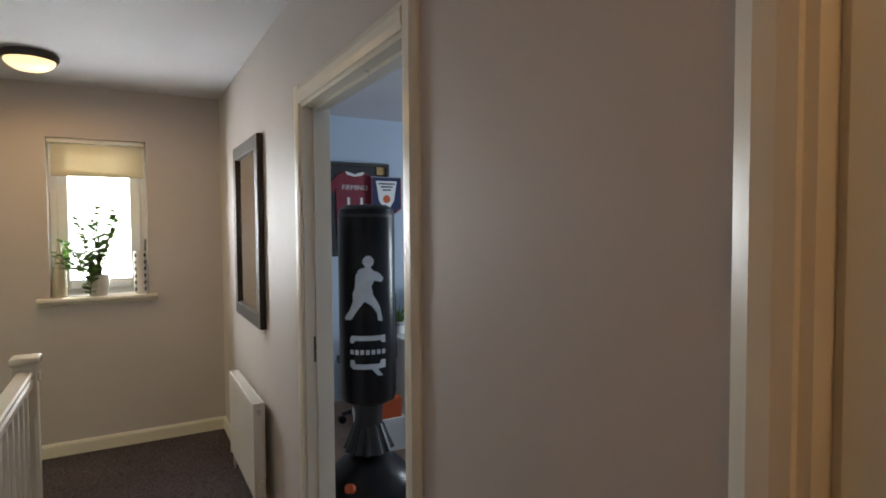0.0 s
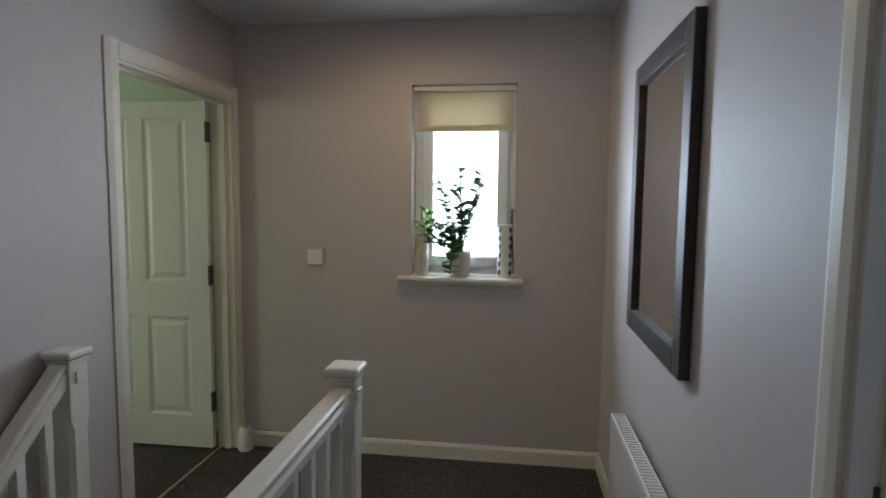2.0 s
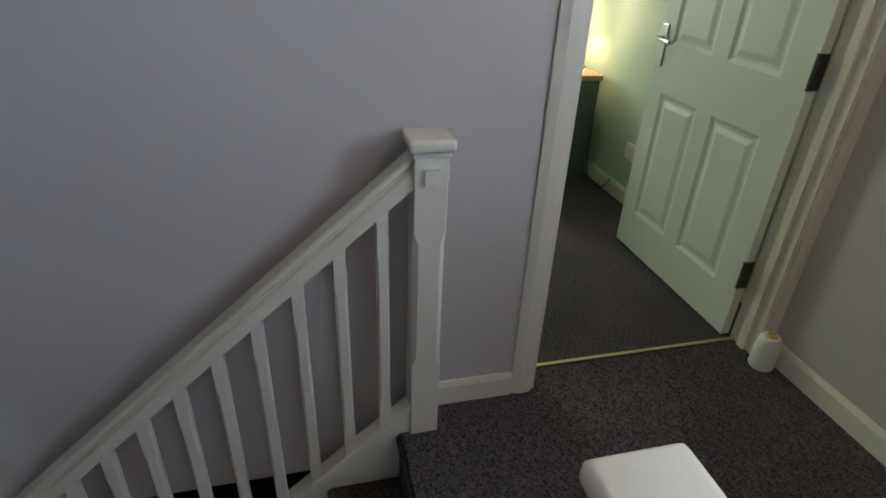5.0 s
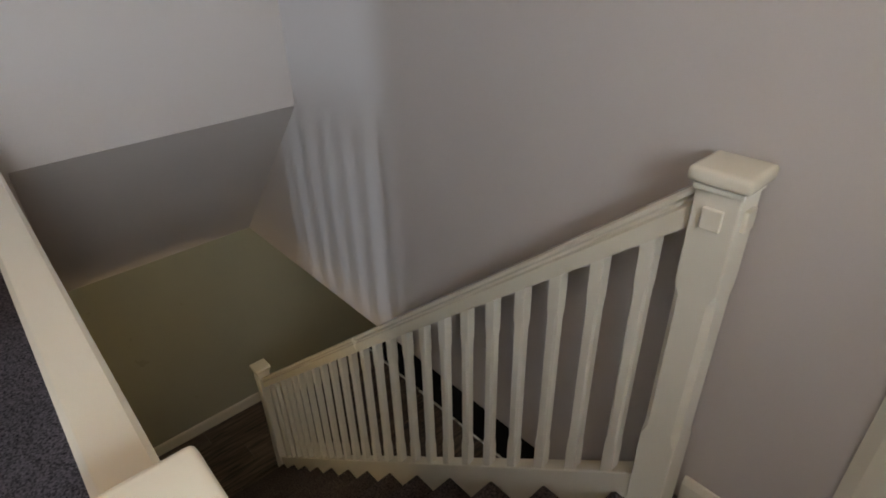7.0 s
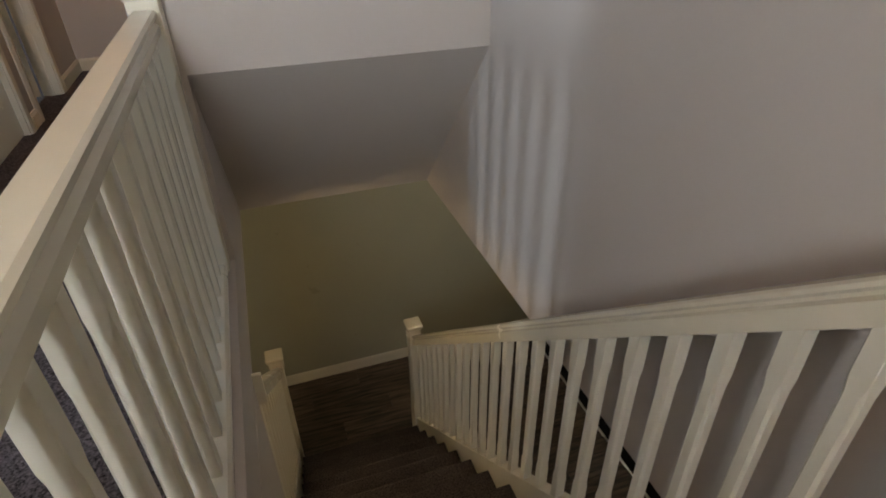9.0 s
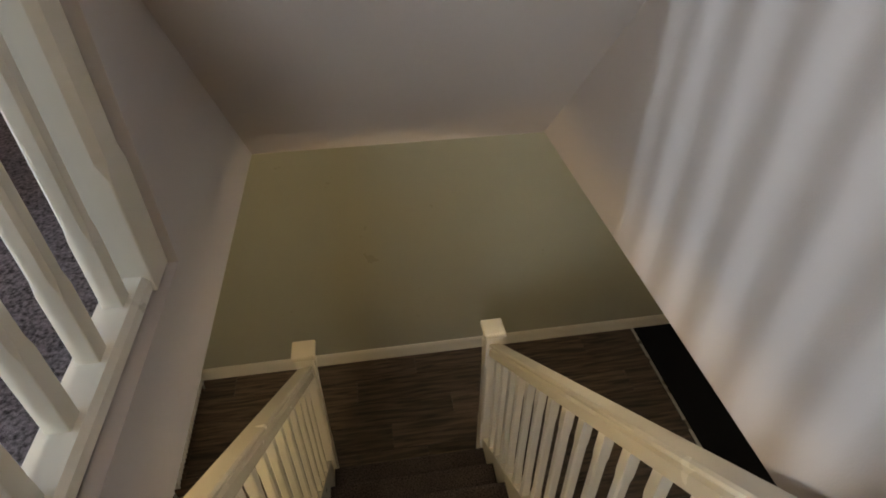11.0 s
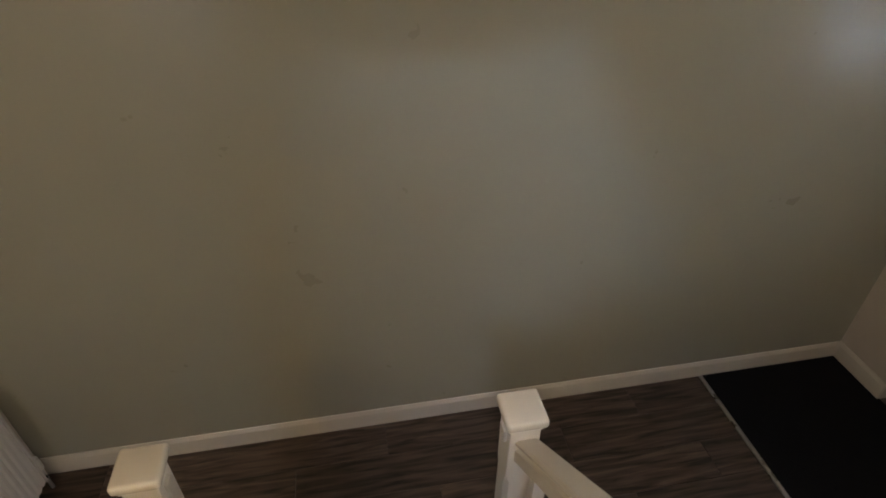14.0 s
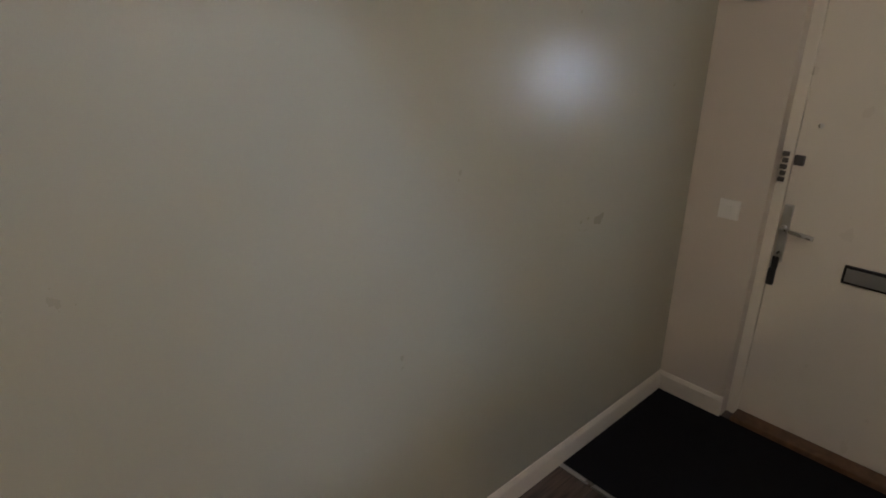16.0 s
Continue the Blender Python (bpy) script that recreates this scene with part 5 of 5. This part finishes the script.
def cushion(name, cx, cy, cz, w, d, h, turn, mats, label):
    t = thing(name, (cx, cy, cz), label, "pillow")
    bm = bmesh.new()
    n, mm = 16, 12
    top, bot = [], []
    for i in range(n + 1):
        for side, store in ((1, top), (-1, bot)):
            for j in range(mm + 1):
                u, v = i / n * 2 - 1, j / mm * 2 - 1
                k = (max(0, 1 - u ** 4) * max(0, 1 - v ** 4)) ** 0.45
                q = 0.12 * noise.noise(Vector((u * 2.2, v * 2.2, side + cx)))
                store.append(bm.verts.new((u * w / 2 * (1 - 0.05 * v * v), v * d / 2 * (1 - 0.05 * u * u), side * h / 2 * k * (1 + q))))
    for store, flip in ((top, False), (bot, True)):
        for i in range(n):
            for j in range(mm):
                vs = [store[i * (mm + 1) + j], store[(i + 1) * (mm + 1) + j], store[(i + 1) * (mm + 1) + j + 1], store[i * (mm + 1) + j + 1]]
                f = bm.faces.new(vs[::-1] if flip else vs)
                f.material_index = min(len(mats) - 1, int(j / mm * len(mats)))
    bmesh.ops.remove_doubles(bm, verts=bm.verts, dist=1e-4)
    m = turn
    for v in bm.verts:
        v.co = m @ v.co
    ob = part("cover", bm, mats[0], t, smooth=True)
    for q in mats[1:]:
        ob.data.materials.append(q)


cushion("pillow", 2.10, -0.22, 3.08, 0.74, 0.46, 0.15, pose(2.10, -0.22, 3.10, 22, 0, 0), [STRIPE, ROYAL, STRIPE, ROYAL, STRIPE, NAVY], "blue and white striped pillow at the bed head")
cushion("fleece_cushion", 2.12, -0.02, 3.3, 1.0, 0.42, 0.19, pose(2.12, -0.05, 3.29, 50, 0, 0), [FUR], "long charcoal fleece cushion against the headboard")

# clutter behind the punch bag
sb = thing("shoe_box", (0.84, -0.93, 2.717), "orange card shoe box on a white box", "box")
part("tray", boxes((0.735, -1.0, 2.713, 0.955, -0.68, 2.80), bevel=0.002), ORANGE, sb)
part("lid", boxes((0.731, -1.004, 2.8005, 0.959, -0.676, 2.838), bevel=0.002), ORANGE, sb)
wb = thing("storage_box", (0.86, -0.84, ZU), "white storage box on the bedroom floor", "box")
part("carton", boxes((0.74, -1.01, ZU - 0.0035, 0.98, -0.66, 2.66), bevel=0.003), PLASTIC, wb)
part("lid", boxes((0.735, -1.015, 2.6605, 0.985, -0.655, 2.7125), bevel=0.004), PLASTIC, wb)
oc = thing("office_chair", (1.03, -0.58, ZU), "black office chair on a star base beside the bed", "chair")
bm = bmesh.new()
box(bm, 0.80, -0.55, 2.97, 1.14, -0.48, 3.48, bevel=0.03, seg=3)
part("backrest", bm, BAG, oc, smooth=True)
bm = bmesh.new()
box(bm, 0.80, -0.50, 2.90, 1.15, -0.12, 2.965, bevel=0.025, seg=3)
part("seat", bm, BAG, oc, smooth=True)
bm = bmesh.new()
tube(bm, [(0.98, -0.36, 2.56), (0.98, -0.36, 2.90)], 0.025, 12)
part("gas_column", bm, BLACK, oc, smooth=True)
for i in range(5):
    a = i * 2 * math.pi / 5 + 0.5
    ex, ey = 0.98 + 0.21 * math.cos(a), -0.36 + 0.16 * math.sin(a)
    bm = bmesh.new()
    tube(bm, [(0.98, -0.36, 2.60), (ex, ey, 2.56)], [0.022, 0.014], 8)
    lg = part("leg", bm, BLACK, oc, smooth=True)
    bm = bmesh.new()
    tube(bm, [(ex, ey - 0.018, ZU + 0.0245), (ex, ey + 0.018, ZU + 0.0245)], 0.0275, 14)
    part("caster", bm, BLACK, lg, smooth=True)

# ---- green room ----
CX = -3.768
cab = thing("sideboard", (-4.08, -0.25, ZU), "dark sage green painted sideboard with an oak top", "sideboard")
part("body", boxes((CX - 0.40, -0.72, ZU + 0.05, CX, 0.105, 3.111), bevel=0.003), CABINET_GREEN, cab)
part("top", boxes((CX - 0.42, -0.74, 3.1115, CX + 0.018, 0.112, 3.141), bevel=0.004), CABINET_TOP, cab)
part("plinth", boxes((CX - 0.38, -0.70, ZU - 0.0035, CX - 0.012, 0.10, ZU + 0.0495)), CABINET_GREEN, cab)
for y0, y1 in ((-0.70, -0.31), (-0.30, 0.09)):
    d = part("door", boxes((CX + 0.0005, y0, ZU + 0.07, CX + 0.014, y1, 3.09), bevel=0.003), CABINET_GREEN, cab)
    part("door_panel", boxes((CX + 0.0142, y0 + 0.06, ZU + 0.14, CX + 0.018, y1 - 0.06, 3.04), bevel=0.0015), CABINET_GREEN, d)
    bm = bmesh.new()
    yk = y1 - 0.03 if y0 < -0.5 else y0 + 0.03
    tube(bm, [(CX + 0.014, yk, 2.9), (CX + 0.034, yk, 2.9)], [0.007, 0.012], 12)
    part("knob", bm, BRASS, d, smooth=True)
tl = thing("table_lamp", (-3.985, 0.045, 3.141), "lit table lamp with a white drum shade on the sideboard", "lamp")
bm = bmesh.new()
lathe(bm, [(0, 3.142), (0.062, 3.142), (0.062, 3.151), (0.03, 3.166), (0.017, 3.196), (0.015, 3.296), (0.02, 3.306), (0, 3.311)], -3.985, 0.045)
part("stem", bm, CHROME, tl, "shiny metal lamp base", smooth=True)
bm = bmesh.new()
lathe(bm, [(0.098, 3.341), (0.100, 3.341), (0.083, 3.536), (0.081, 3.536)], -3.985, 0.045, 40)
bmesh.ops.delete(bm, geom=[f for f in bm.faces if len(f.verts) > 4], context="FACES")
sh = part("shade", bm, SHADE, tl, "glowing white drum shade", smooth=True)
sh.visible_shadow = False
cord = thing("lamp_cord", (-3.7, YGN - 0.03, ZU), "thin dark lamp cord on the carpet", "cord")
bm = bmesh.new()
tube(bm, [(-3.86, YGN - 0.008, 2.85), (-3.855, YGN - 0.01, 2.62), (-3.80, YGN - 0.022, ZU + 0.004), (-3.68, YGN - 0.04, ZU + 0.004), (-3.58, YGN - 0.03, ZU + 0.012), (-3.52, YGN - 0.022, ZU + 0.09)], 0.003, 6)
part("wire", bm, BLACK, cord, smooth=True)
so = thing("wall_socket", (-3.36, YGN, ZU + 0.30), "white double socket on the green wall", "socket")
part("plate", boxes((-3.44, YGN - 0.012, ZU + 0.26, -3.295, YGN - 0.0006, ZU + 0.345), bevel=0.003), PLASTIC, so)

# sky beyond the windows
tagged(part("backdrop", boxes((-14, 9, -0.29, 12, 9.1, 14)), SKY_PANEL), "bright overcast sky beyond the window", "backdrop", "", "structure")
